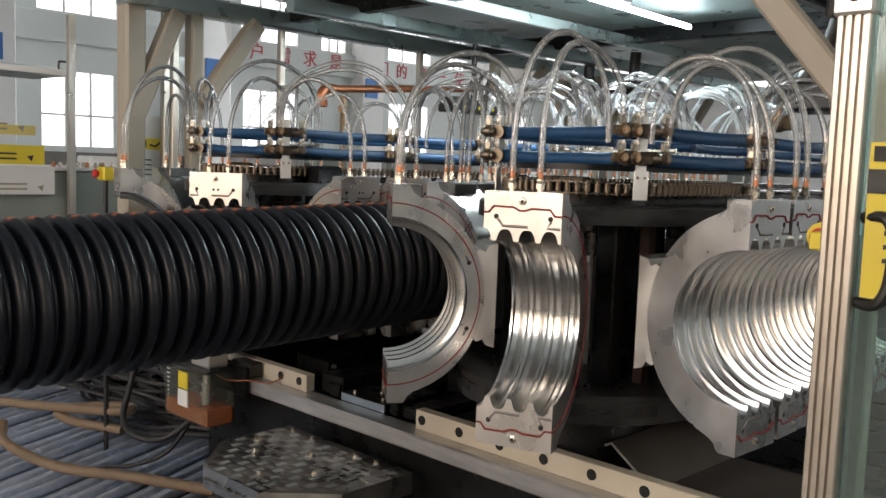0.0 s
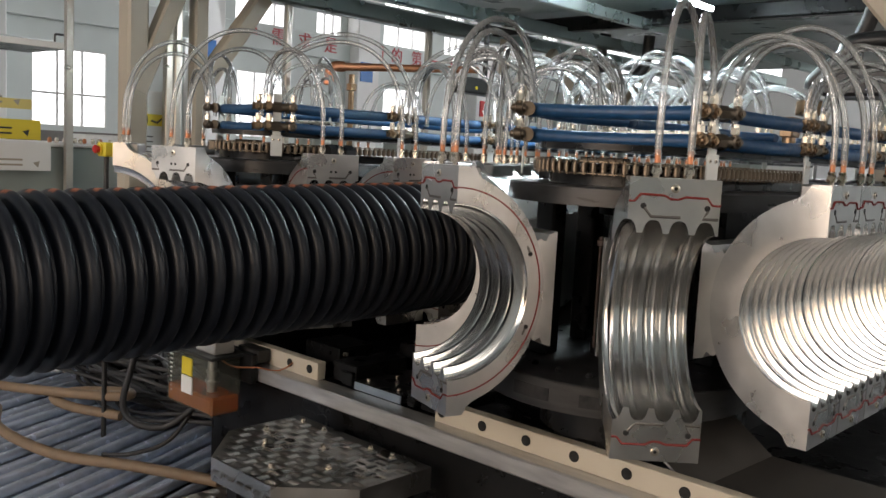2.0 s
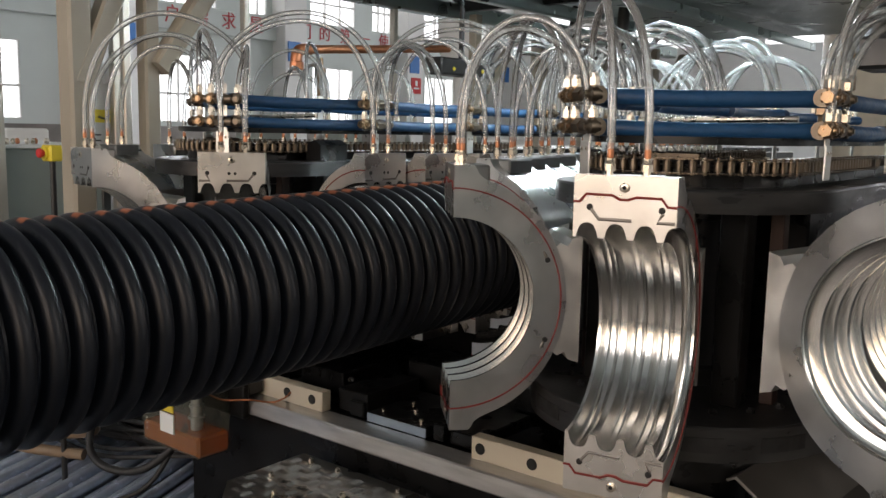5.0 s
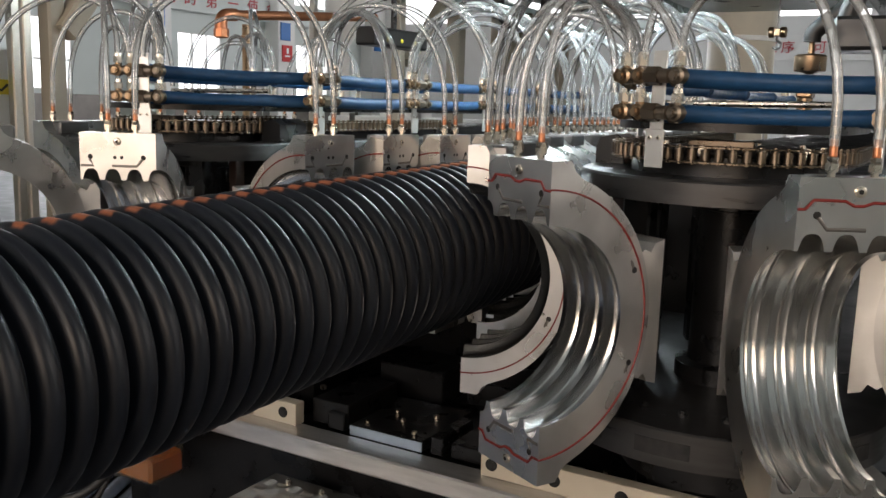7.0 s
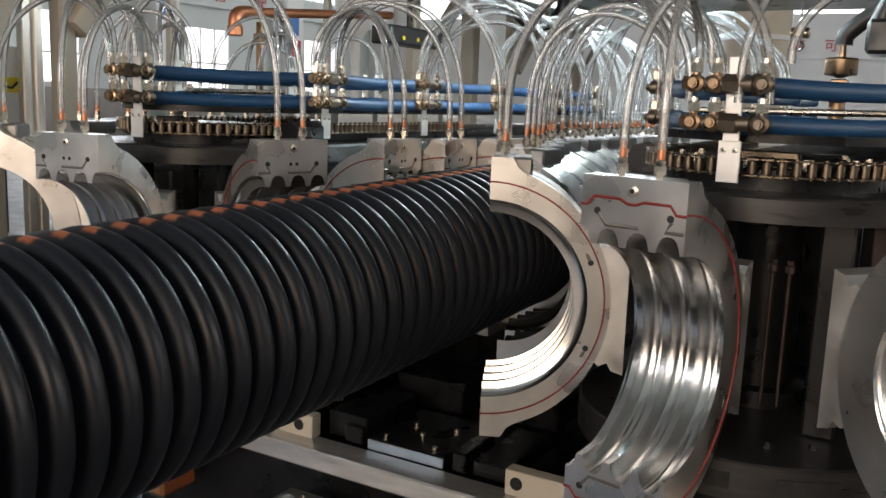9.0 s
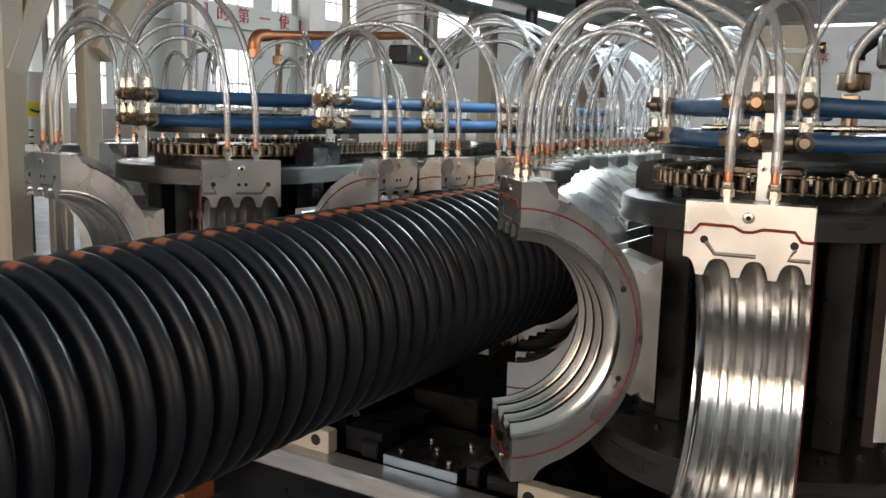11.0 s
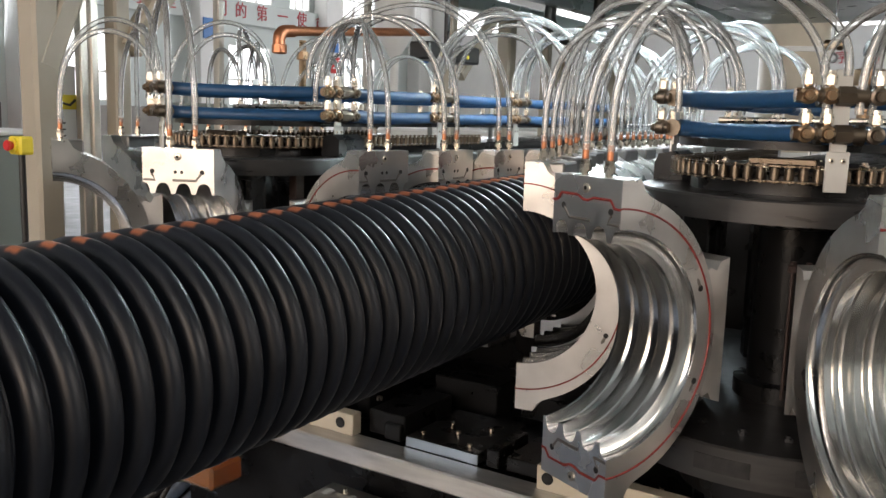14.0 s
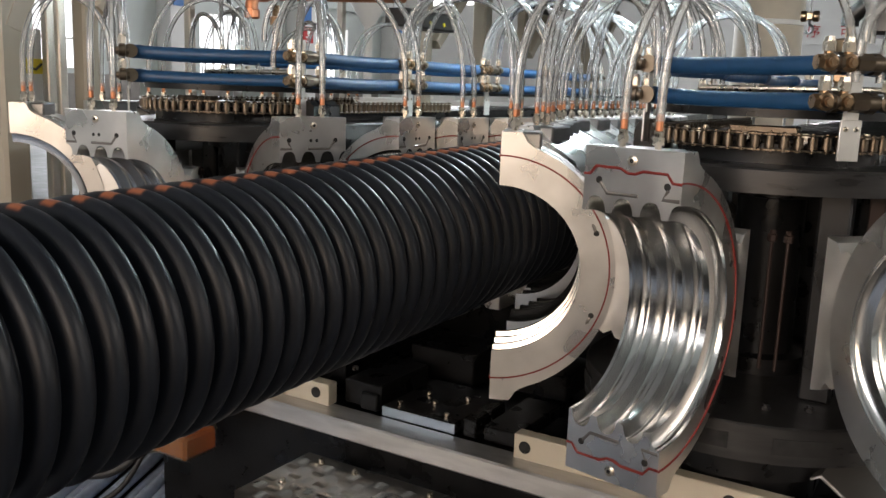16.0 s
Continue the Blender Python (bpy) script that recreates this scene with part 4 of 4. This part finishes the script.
b = Build()
b.box(1.366, 1.42, 0.88, 0.93, 1.50, 1.62, 0.004)
part("corner_bracket", b, BRACKET, door)
for z in (1.525, 1.575):
    b = Build()
    b.tube([(1.394, 0.884, z), (1.394, 0.874, z)], 0.009, 10)
    part("bolt", b, BLACK, door)
b = Build()
b.tube(spline([(1.42, 0.905, 1.235), (1.45, 0.893, 1.237), (1.462, 0.892, 1.21), (1.46, 0.893, 1.15), (1.445, 0.894, 1.122), (1.415, 0.905, 1.122)], 5), 0.008, 10)
b.tube([(1.37, 0.895, 1.60), (1.362, 0.885, 1.50)], 0.007, 8)
part("handle", b, BLACK, door)
b = Build()
b.box(1.417, 2.0, 0.9, 0.908, 0.3, 1.6)
part("glass_pane", b, GLASS, door)
b = Build()
b.box(1.425, 1.56, 0.894, 0.897, 1.13, 1.335)
sign = part("warning_sign", b, YELLOW, door, "yellow warning sign with grey band")
b = Build()
b.box(1.425, 1.56, 0.8925, 0.8945, 1.268, 1.3)
b.box(1.43, 1.455, 0.8925, 0.8945, 1.31, 1.33)
for i in range(5):
    b.box(1.45, 1.54, 0.8925, 0.8945, 1.25 - 0.018 * i, 1.256 - 0.018 * i)
part("sign_print", b, INK, sign)

# left guard door with notice, cabinet and stop button
notice = thing("safety_notice", "white and yellow safety notice hung on the guard", "sign", "notices")
b = Build()
b.box(-1.56, -1.555, 1.4, 1.5, 1.13, 1.44)
part("sheet", b, WHITE, notice)
b = Build()
b.box(-1.554, -1.551, 1.4, 1.5, 1.305, 1.35)
part("warning_band", b, YELLOW, notice)
b = Build()
b.box(-1.5505, -1.5495, 1.41, 1.435, 1.315, 1.34)
b.tube([(-1.55, 1.45, 1.325), (-1.55, 1.475, 1.318), (-1.55, 1.495, 1.335)], 0.004, 6)
for i in range(4):
    b.box(-1.5545, -1.5535, 1.41, 1.46, 1.26 - 0.02 * i, 1.265 - 0.02 * i)
part("print", b, INK, notice)
b = Build()
b.box(-1.5505, -1.5495, 1.405, 1.43, 1.21, 1.228)
part("red_mark", b, REDP, notice)

cab = thing("control_cabinet", "low grey-green sheet metal cabinet behind the guard notices", "cabinet")
b = Build()
b.box(-2.9, -2.25, 0.9, 1.9, 0.75, 1.195, 0.008)
part("body", b, CABINET, cab)
for x in (-2.85, -2.3):
    b = Build()
    b.box(x - 0.03, x + 0.03, 1.4, 1.46, 0.0, 0.75, 0.003)
    part("leg", b, DARK, cab)
b = Build()
b.box(-2.92, -2.24, 0.89, 1.91, 1.196, 1.212, 0.004)
part("top_sheet", b, WHITE, cab)
b = Build()
b.box(-2.249, -2.236, 1.86, 1.9, 0.76, 1.19, 0.004)
part("door_edge", b, BLACK, cab)
stop = thing("stop_button", "yellow emergency stop box with red mushroom button on a cabinet", "switch")
b = Build()
b.box(-1.275, -1.22, 1.1, 1.14, 1.187, 1.235, 0.005)
part("box", b, YELLOW, stop)
b = Build()
b.tube([(-1.247, 1.1, 1.211), (-1.247, 1.093, 1.211)], 0.02, 18)
part("collar", b, YELLOW, stop)
b = Build()
b.tube([(-1.247, 1.094, 1.211), (-1.247, 1.08, 1.211), (-1.247, 1.076, 1.211)], [0.01, 0.015, 0.012], 18)
part("button", b, REDP, stop)
b = Build()
b.rod((-1.25, 1.122, 0.0), (-1.25, 1.122, 1.187), 0.009)
part("stand", b, BLACK, stop)
# near notices on the guard glass at the left
near = thing("guard_notices", "stack of yellow and white notices beside the guard", "sign", "notices")
for y1, z0, z1, ma in ((1.25, 1.35, 1.392, PALE), (1.288, 1.222, 1.306, YELLOW), (1.332, 1.09, 1.214, WHITE)):
    b = Build()
    b.box(-2.204, -2.2, 1.0, y1, z0, z1)
    sh = part("sheet", b, ma, near)
    b = Build()
    for i in range(2):
        b.box(-2.1995, -2.1985, 1.03, y1 - 0.12, z0 + 0.02 + 0.022 * i, z0 + 0.028 + 0.022 * i)
    b.tube([(-2.1995, y1 - 0.06, z0 + 0.03), (-2.1985, y1 - 0.06, z0 + 0.03)], 0.017, 3)
    part("print", b, BEIGE if ma is not YELLOW else INK, sh)
b = Build()
b.box(-2.23, -2.2, 1.4, 1.43, 0.0, 1.9)
part("stand", b, ANOD, near)

knob = thing("door_stop_button", "yellow collar with red stop button beside the guard door", "switch")
b = Build()
b.tube([(1.316, 1.05, 1.198), (1.318, 1.035, 1.197)], 0.022, 18)
part("collar", b, YELLOW, knob)
b = Build()
b.tube([(1.317, 1.036, 1.197), (1.319, 1.024, 1.196)], [0.011, 0.015], 16)
part("button", b, REDP, knob)
b = Build()
b.box(1.33, 1.372, 1.02, 1.06, 1.18, 1.216, 0.003)
b.box(1.34, 1.41, 0.929, 1.03, 1.185, 1.21, 0.002)
part("arm", b, YELLOW, knob)

# ---------------------------------------------------------------- pipes and devices over the far train
cp = thing("copper_pipe", "brown copper pipe with elbow and valve behind the hoses", "pipe", m=pose(0.18, -0.36, -0.03))
b = Build()
b.tube([(-1.4, 2.47, 1.625), (-1.4, 3.35, 1.7)], 0.017, 12)
part("run", b, COPPER, cp)
b = Build()
b.tube(spline([(-1.4, 2.5, 1.628), (-1.4, 2.45, 1.622), (-1.4, 2.43, 1.6), (-1.4, 2.43, 1.56)], 5), 0.022, 12)
b.lathe([(0.02, 0), (0.026, 0.004), (0.026, 0.03), (0.02, 0.034)], 8, (-1.4, 2.43, 1.545))
part("elbow", b, COPPER, cp, "copper elbow with hexagonal union")
b = Build()
b.tube([(-1.4, 2.55, 1.6), (-1.4, 2.55, 1.0)], 0.013, 10)
b.lathe([(0.015, 0), (0.022, 0.003), (0.022, 0.03), (0.015, 0.033)], 8, (-1.4, 2.55, 1.53))
part("drop", b, BRASS, cp)
b = Build()
b.box(-1.06, -0.96, 2.62, 3.0, 1.53, 1.6, 0.008)
motor = thing("sensor_box", "black boxy sensor with yellow lamps under the canopy", "sensor")
part("housing", b, BLACK, motor)
for y in (2.7, 2.8, 2.9):
    b = Build()
    b.tube([(-0.96, y, 1.555), (-0.957, y, 1.555)], 0.008, 10)
    part("lamp", b, YELLOW, motor)
b = Build()
b.rod((-1.0, 2.8, 1.6), (-1.0, 2.8, 1.9), 0.012)
part("hanger", b, DARK, motor)
b = Build()
b.tube(spline([(-1.02, 3.8, 1.94), (-1.04, 3.8, 1.8), (-1.0, 3.85, 1.72), (-0.92, 3.9, 1.71), (-0.86, 3.95, 1.78), (-0.84, 3.95, 1.94)], 7), 0.03, 12)
solid("air_duct", b, BLACK, "black corrugated air duct under the canopy", "duct", smooth=60)
br = thing("filter_bowl", "brass filter bowl hanging from black pipework", "filter")
b = Build()
b.lathe([(0.01, 0), (0.016, 0.004), (0.042, 0.008), (0.044, 0.012), (0.044, 0.05), (0.038, 0.055), (0.01, 0.058), (0.008, 0.09)], 24, (0.597, 2.53, 1.43))
part("bowl", b, BRASS, br)
b = Build()
b.tube(spline([(0.597, 2.53, 1.52), (0.6, 2.53, 1.545), (0.63, 2.53, 1.575), (0.68, 2.53, 1.62), (0.74, 2.53, 1.7), (0.8, 2.53, 1.92)], 6), 0.024, 12)
b.tube(spline([(0.68, 2.5, 1.56), (0.7, 2.5, 1.62), (0.73, 2.5, 1.655), (0.9, 2.5, 1.66), (1.2, 2.5, 1.66)], 6), 0.028, 12)
b.box(0.66, 0.95, 2.42, 2.6, 1.49, 1.58, 0.01)
part("pipework", b, BLACK, br)
b = Build()
b.box(0.6, 0.64, 2.3, 2.36, 1.36, 1.42, 0.004)
b.rod((0.62, 2.33, 1.297), (0.62, 2.33, 1.36), 0.02)
part("valve", b, BRASS, br)

# ---------------------------------------------------------------- hall
def wall_with_openings(name, label, y0, y1, z1, holes, place, ma):
    """A wall along y with rectangular openings (y0, y1, z0, z1)."""
    ys = sorted({y0, y1, *[h[0] for h in holes], *[h[1] for h in holes]})
    zs = sorted({0.0, z1, *[h[2] for h in holes], *[h[3] for h in holes]})
    b = Build()
    for a, c in zip(ys, ys[1:]):
        for e, g in zip(zs, zs[1:]):
            if any(h[0] <= a and c <= h[1] and h[2] <= e and g <= h[3] for h in holes):
                continue
            b.box(-0.15, 0.15, a, c, e, g)
    ob = solid(name, b, ma, label, "wall", kind="structure", smooth=0)
    ob.matrix_world = place
    return ob


HOLES_W = []
for i in range(-2, 12):
    y = 4.045 + (i - 0) * 2.85
    HOLES_W += [(y, y + 0.93, 1.34, 2.28), (y - 0.05, y + 0.97, 2.97, 3.75)]
    if i >= 1:
        HOLES_W += [(y + 1.4, y + 1.9, 2.97, 3.75)]
wall_with_openings("wall_west", "pale green plastered hall wall with window openings", -8, 40, 8, HOLES_W, pose(-9.3, 0, 0), PLASTER)
for i, (y0, y1, z0, z1) in enumerate(HOLES_W):
    win = thing("window_%d" % (i + 1), "white framed factory window with bright panes", "window", kind="structure")
    b = Build()
    for y in (y0, y0 + (y1 - y0) / 3, y0 + 2 * (y1 - y0) / 3, y1):
        b.box(-9.2, -9.16, y - 0.014, y + 0.014, z0, z1)
    for z in (z0, z0 + (z1 - z0) * 0.42, z1):
        b.box(-9.2, -9.155, y0, y1, z - 0.014, z + 0.014)
    part("window_frame", b, WHITE, win, smooth=0)
    b = Build()
    b.box(-9.26, -9.25, y0, y1, z0, z1)
    pn = part("pane", b, PANE, win)
for i in range(14):
    y = 3.2 + i * 2.85 - 5.7
    b = Build()
    b.box(-9.15, -8.85, y, y + 0.45, 0, 8, 0.01)
    solid("pier", b, WHITE, "white painted concrete hall column", "column", "hall columns", kind="structure", smooth=20)
b = Build()
b.box(-9.12, -9.05, -2, 34, 2.6, 2.95, 0.01)
board = solid("slogan_board", b, PLASTER, "grey-green wall band with red slogan lettering", "sign", smooth=20)


def letters(text, places, size, turn, parent):
    for ch, p in zip(text, places):
        cu = bpy.data.curves.new("letter", "FONT")
        cu.body, cu.size, cu.extrude, cu.align_x, cu.align_y = ch, size, 0.004, "CENTER", "CENTER"
        cu.materials.append(LETTER)
        ob = new("letter", cu)
        ob.parent = parent
        ob.matrix_basis = pose(*p, *turn)


letters("户需求是们的第一使命", [(-9.04, y, 2.79) for y in (7.05, 7.52, 8.0, 8.5, 9.49, 9.91, 10.37, 10.85, 11.32, 11.8)], 0.26, (90, 0, 90), board)
for i in range(6):
    b = Build()
    y = 5.6 + i * 2.85
    b.box(-8.85, -8.83, y - 2.35, y - 2.1, 2.3, 2.6)
    solid("bay_sign", b, BLUEP, "small blue bay number sign on a column", "sign", "bay signs", smooth=0)
b = Build()
b.box(-8.85, -8.83, 11.84, 12.1, 1.94, 2.22)
hydrant_sign = solid("hydrant_sign", b, REDP, "small red fire point sign on a hall column", "sign", smooth=0)
b = Build()
b.box(-8.8295, -8.8275, 11.9, 12.04, 2.02, 2.05)
b.box(-8.8295, -8.8275, 11.94, 12.0, 2.08, 2.17)
part("pictogram", b, WHITE, hydrant_sign, smooth=0)
wall_with_openings("wall_north", "white far hall wall with high windows", -10, 9, 8, [(-8.5 + i * 2.4, -7.1 + i * 2.4, 2.85, 4.4) for i in range(7)], pose(0, 15.2, 0, 0, 0, -90), WHITE)
for i in range(7):
    b = Build()
    x = -8.5 + i * 2.4
    b.box(x, x + 1.4, 15.28, 15.3, 2.85, 4.4)
    solid("sky_pane", b, PANE, "bright window pane in the far wall", "window", kind="structure")
b = Build()
b.box(-2.3, 2.0, 15.0, 15.04, 2.15, 2.55)
board2 = solid("far_board", b, WHITE, "white wall board with red lettering", "sign", smooth=20)
letters("一道工序可", [(x, 14.98, 2.34) for x in (-1.83, -1.58, -1.32, -1.06, -0.58)], 0.21, (90, 0, 0), board2)
# unseen walls and roof, added to shut the outside sky light out
for y0, nm in ((-8.2, "wall_south"),):
    b = Build()
    b.box(-21.5, 8.2, y0 - 0.1, y0 + 0.1, 0, 12)
    solid(nm, b, PLASTER, "unseen plastered wall closing off the hall", "wall", kind="structure")
# glowing panels added out of view to brighten what the bores reflect
for i in range(5):
    b = Build()
    b.box(-6.4 + i * 1.9, -5.0 + i * 1.9, -8.095, -8.085, 2.5, 5.2)
    solid("south_pane", b, PANE, "bright window pane in the near hall wall", "window", kind="structure")
b = Build()
b.box(8.0, 8.2, -8.2, 32, 0, 12)
solid("wall_east", b, PLASTER, "unseen plastered wall closing off the hall", "wall", kind="structure")
b = Build()
b.box(-21.5, 8.2, -8.3, 82, 12.0, 12.2)
solid("ceiling", b, CONCRETE, "unseen grey roof closing off the hall", "ceiling", kind="structure")
# the hall above is laid out at half size; bring it to its true depth
HALL = Matrix.Translation((1.825, -0.33, 1.286)) @ Matrix.Scale(2.0, 4) @ Matrix.Translation((-1.825, 0.33, -1.286))
for ob in [o for o in scene.objects if o.parent is None and o.name.split(".")[0] in ("wall_west", "pier", "slogan_board", "bay_sign", "hydrant_sign", "wall_north", "sky_pane", "far_board") or o.name.startswith("window_") and o.type == "EMPTY"]:
    ob.matrix_world = HALL @ ob.matrix_basis
# far plant in the hall
b = Build()
b.lathe([(0.32, 0), (0.32, 3.0), (0.3, 3.05), (0.05, 3.1)], 28, (-0.95, 9.0, 0))
silo = thing("silo", "tall cream cylindrical tank far back in the hall", "tank")
part("shell", b, CREAM, silo)
for z in (1.0, 2.0, 2.9):
    b = Build()
    b.lathe([(0.322, 0), (0.33, 0.005), (0.33, 0.045), (0.322, 0.05)], 28, (-0.95, 9.0, z))
    part("band", b, WHITE, silo)
b = Build()
b.lathe([(0.06, 0), (0.24, 0.3), (0.24, 0.7), (0.1, 0.78), (0.03, 0.8)], 18, (-5.2, 8.2, 1.95))
b.rod((-5.2, 8.2, 0), (-5.2, 8.2, 2.0), 0.05)
solid("hopper", b, WHITE, "white plastic hopper on a stand", "hopper", smooth=40)
for i in range(7):
    b = Build()
    x, y = -6.5 + (i % 3) * 1.7, 3.6 + i * 1.35
    b.box(x - 0.6, x + 0.6, y - 0.4, y + 0.4, 0, 0.95 + 0.12 * (i % 3), 0.02)
    b.box(x - 0.2, x + 0.1, y - 0.2, y + 0.2, 0.9, 1.25 + 0.1 * (i % 2), 0.02)
    solid("far_machine", b, CABINET if i % 2 else WHITE, "pale far machine standing in the hall", "machine", "machines in the hall", smooth=20)
b = Build()
b.lathe([(0.1, 0), (0.1, 0.42), (0.04, 0.5), (0.04, 0.56)], 14, (-8.6, 5.3, 0.75))
b.box(-8.72, -8.5, 5.2, 5.4, 0, 0.75)
solid("fire_extinguisher", b, REDP, "red fire extinguisher on a stand by the wall", "extinguisher", smooth=40).matrix_world = HALL


# dark dado below the hall windows, canopy of the next machine, hook block of a crane
b = Build()
for i in range(-1, 10):
    b.box(-9.149, -9.11, 3.7 + i * 2.85, 5.95 + i * 2.85, 0.0, 1.28, 0.004)
solid("baseboard", b, SHEET, "dark grey painted dado under the hall windows", "dado", kind="structure", smooth=0).matrix_world = HALL
nxt = thing("side_canopy", "pale metal canopy on a post beside the machine guard", "canopy")
b = Build()
b.prism([(-3.55, 1.7), (-3.0, 1.694), (-3.0, 1.718), (-3.26, 1.755), (-3.55, 1.72)], 1.05, 1.775)
part("panel", b, RAILING, nxt)
b = Build()
b.box(-2.999, -2.985, 1.04, 1.78, 1.69, 1.722, 0.002)
part("edge_rail", b, WHITE, nxt)
b = Build()
b.box(-3.3, -3.24, 1.06, 1.12, 0.0, 1.7, 0.004)
part("post", b, ANOD, nxt)
b = Build()
b.tube(spline([(-3.1, 1.73, 1.72), (-3.1, 1.73, 1.765), (-3.1, 1.74, 1.775), (-3.1, 1.8, 1.775)], 4), 0.006, 6)
part("hook", b, BLACK, nxt)
hook = thing("crane_hook", "brass-coloured hook block hanging on a steel rope", "hook")
b = Build()
for x in (0.222, 0.272):
    b.tube([(x - 0.014, 4.0, 1.672), (x - 0.01, 4.0, 1.672), (x + 0.01, 4.0, 1.672), (x + 0.014, 4.0, 1.672)], [0.018, 0.024, 0.024, 0.018], 16)
b.box(0.226, 0.268, 3.985, 4.015, 1.655, 1.688, 0.004)
part("block", b, BRASS, hook)
b = Build()
b.tube(spline([(0.247, 4.0, 1.655), (0.247, 4.0, 1.638), (0.262, 4.0, 1.625), (0.26, 4.0, 1.607), (0.245, 4.0, 1.6), (0.232, 4.0, 1.608)], 5), 0.006, 8)
part("hook", b, RAIL, hook)
b = Build()
b.rod((0.247, 4.0, 1.685), (0.247, 4.0, 1.972), 0.004)
part("rope", b, RAIL, hook)
parts_bin = thing("small_parts", "row of small bright fittings lying on the cabinet", "fittings")
rng = random.Random(8)
for i in range(12):
    b = Build()
    y = 1.38 + i * 0.026
    b.lathe([(0.006, 0), (0.01, 0.004), (0.01, 0.013 + 0.006 * rng.random()), (0.006, 0.024)], 8, (-2.28 - 0.05 * rng.random(), y, 1.2125))
    part("fitting", b, NICKEL if i % 3 else COPPER, parts_bin)


def motions():
    times = [i * 0.5 for i in range(33)]
    for ob, k, s in MOULDS:
        walk(ob, [(t, mould_place(train(t) - k, s)) for t in times])
    for ob, k, foot, j, outlet, s in TUBES:
        walk(ob, [(t, tube_pose(k, foot, j, outlet, t, s)[0]) for t in times])
    for ob, j, s in POSTS:
        walk(ob, [(t, post_place(j, t, s)) for t in times[::2]])
    for ob, q, z, s in HOSES:
        walk(ob, [(t, chord_place(q + chain_travel(t), POST_GAP, s, z)) for t in times[::2]])
    for ob, q, s in LINKS:
        walk(ob, [(t, loop_place(q + chain_travel(t), CH_R, s, 1.248)) for t in times[::4]])
    walk(PIPE, [(t, pose(0, -0.002 - chain_travel(t), 0.97, 1.35)) for t in times])


motions()
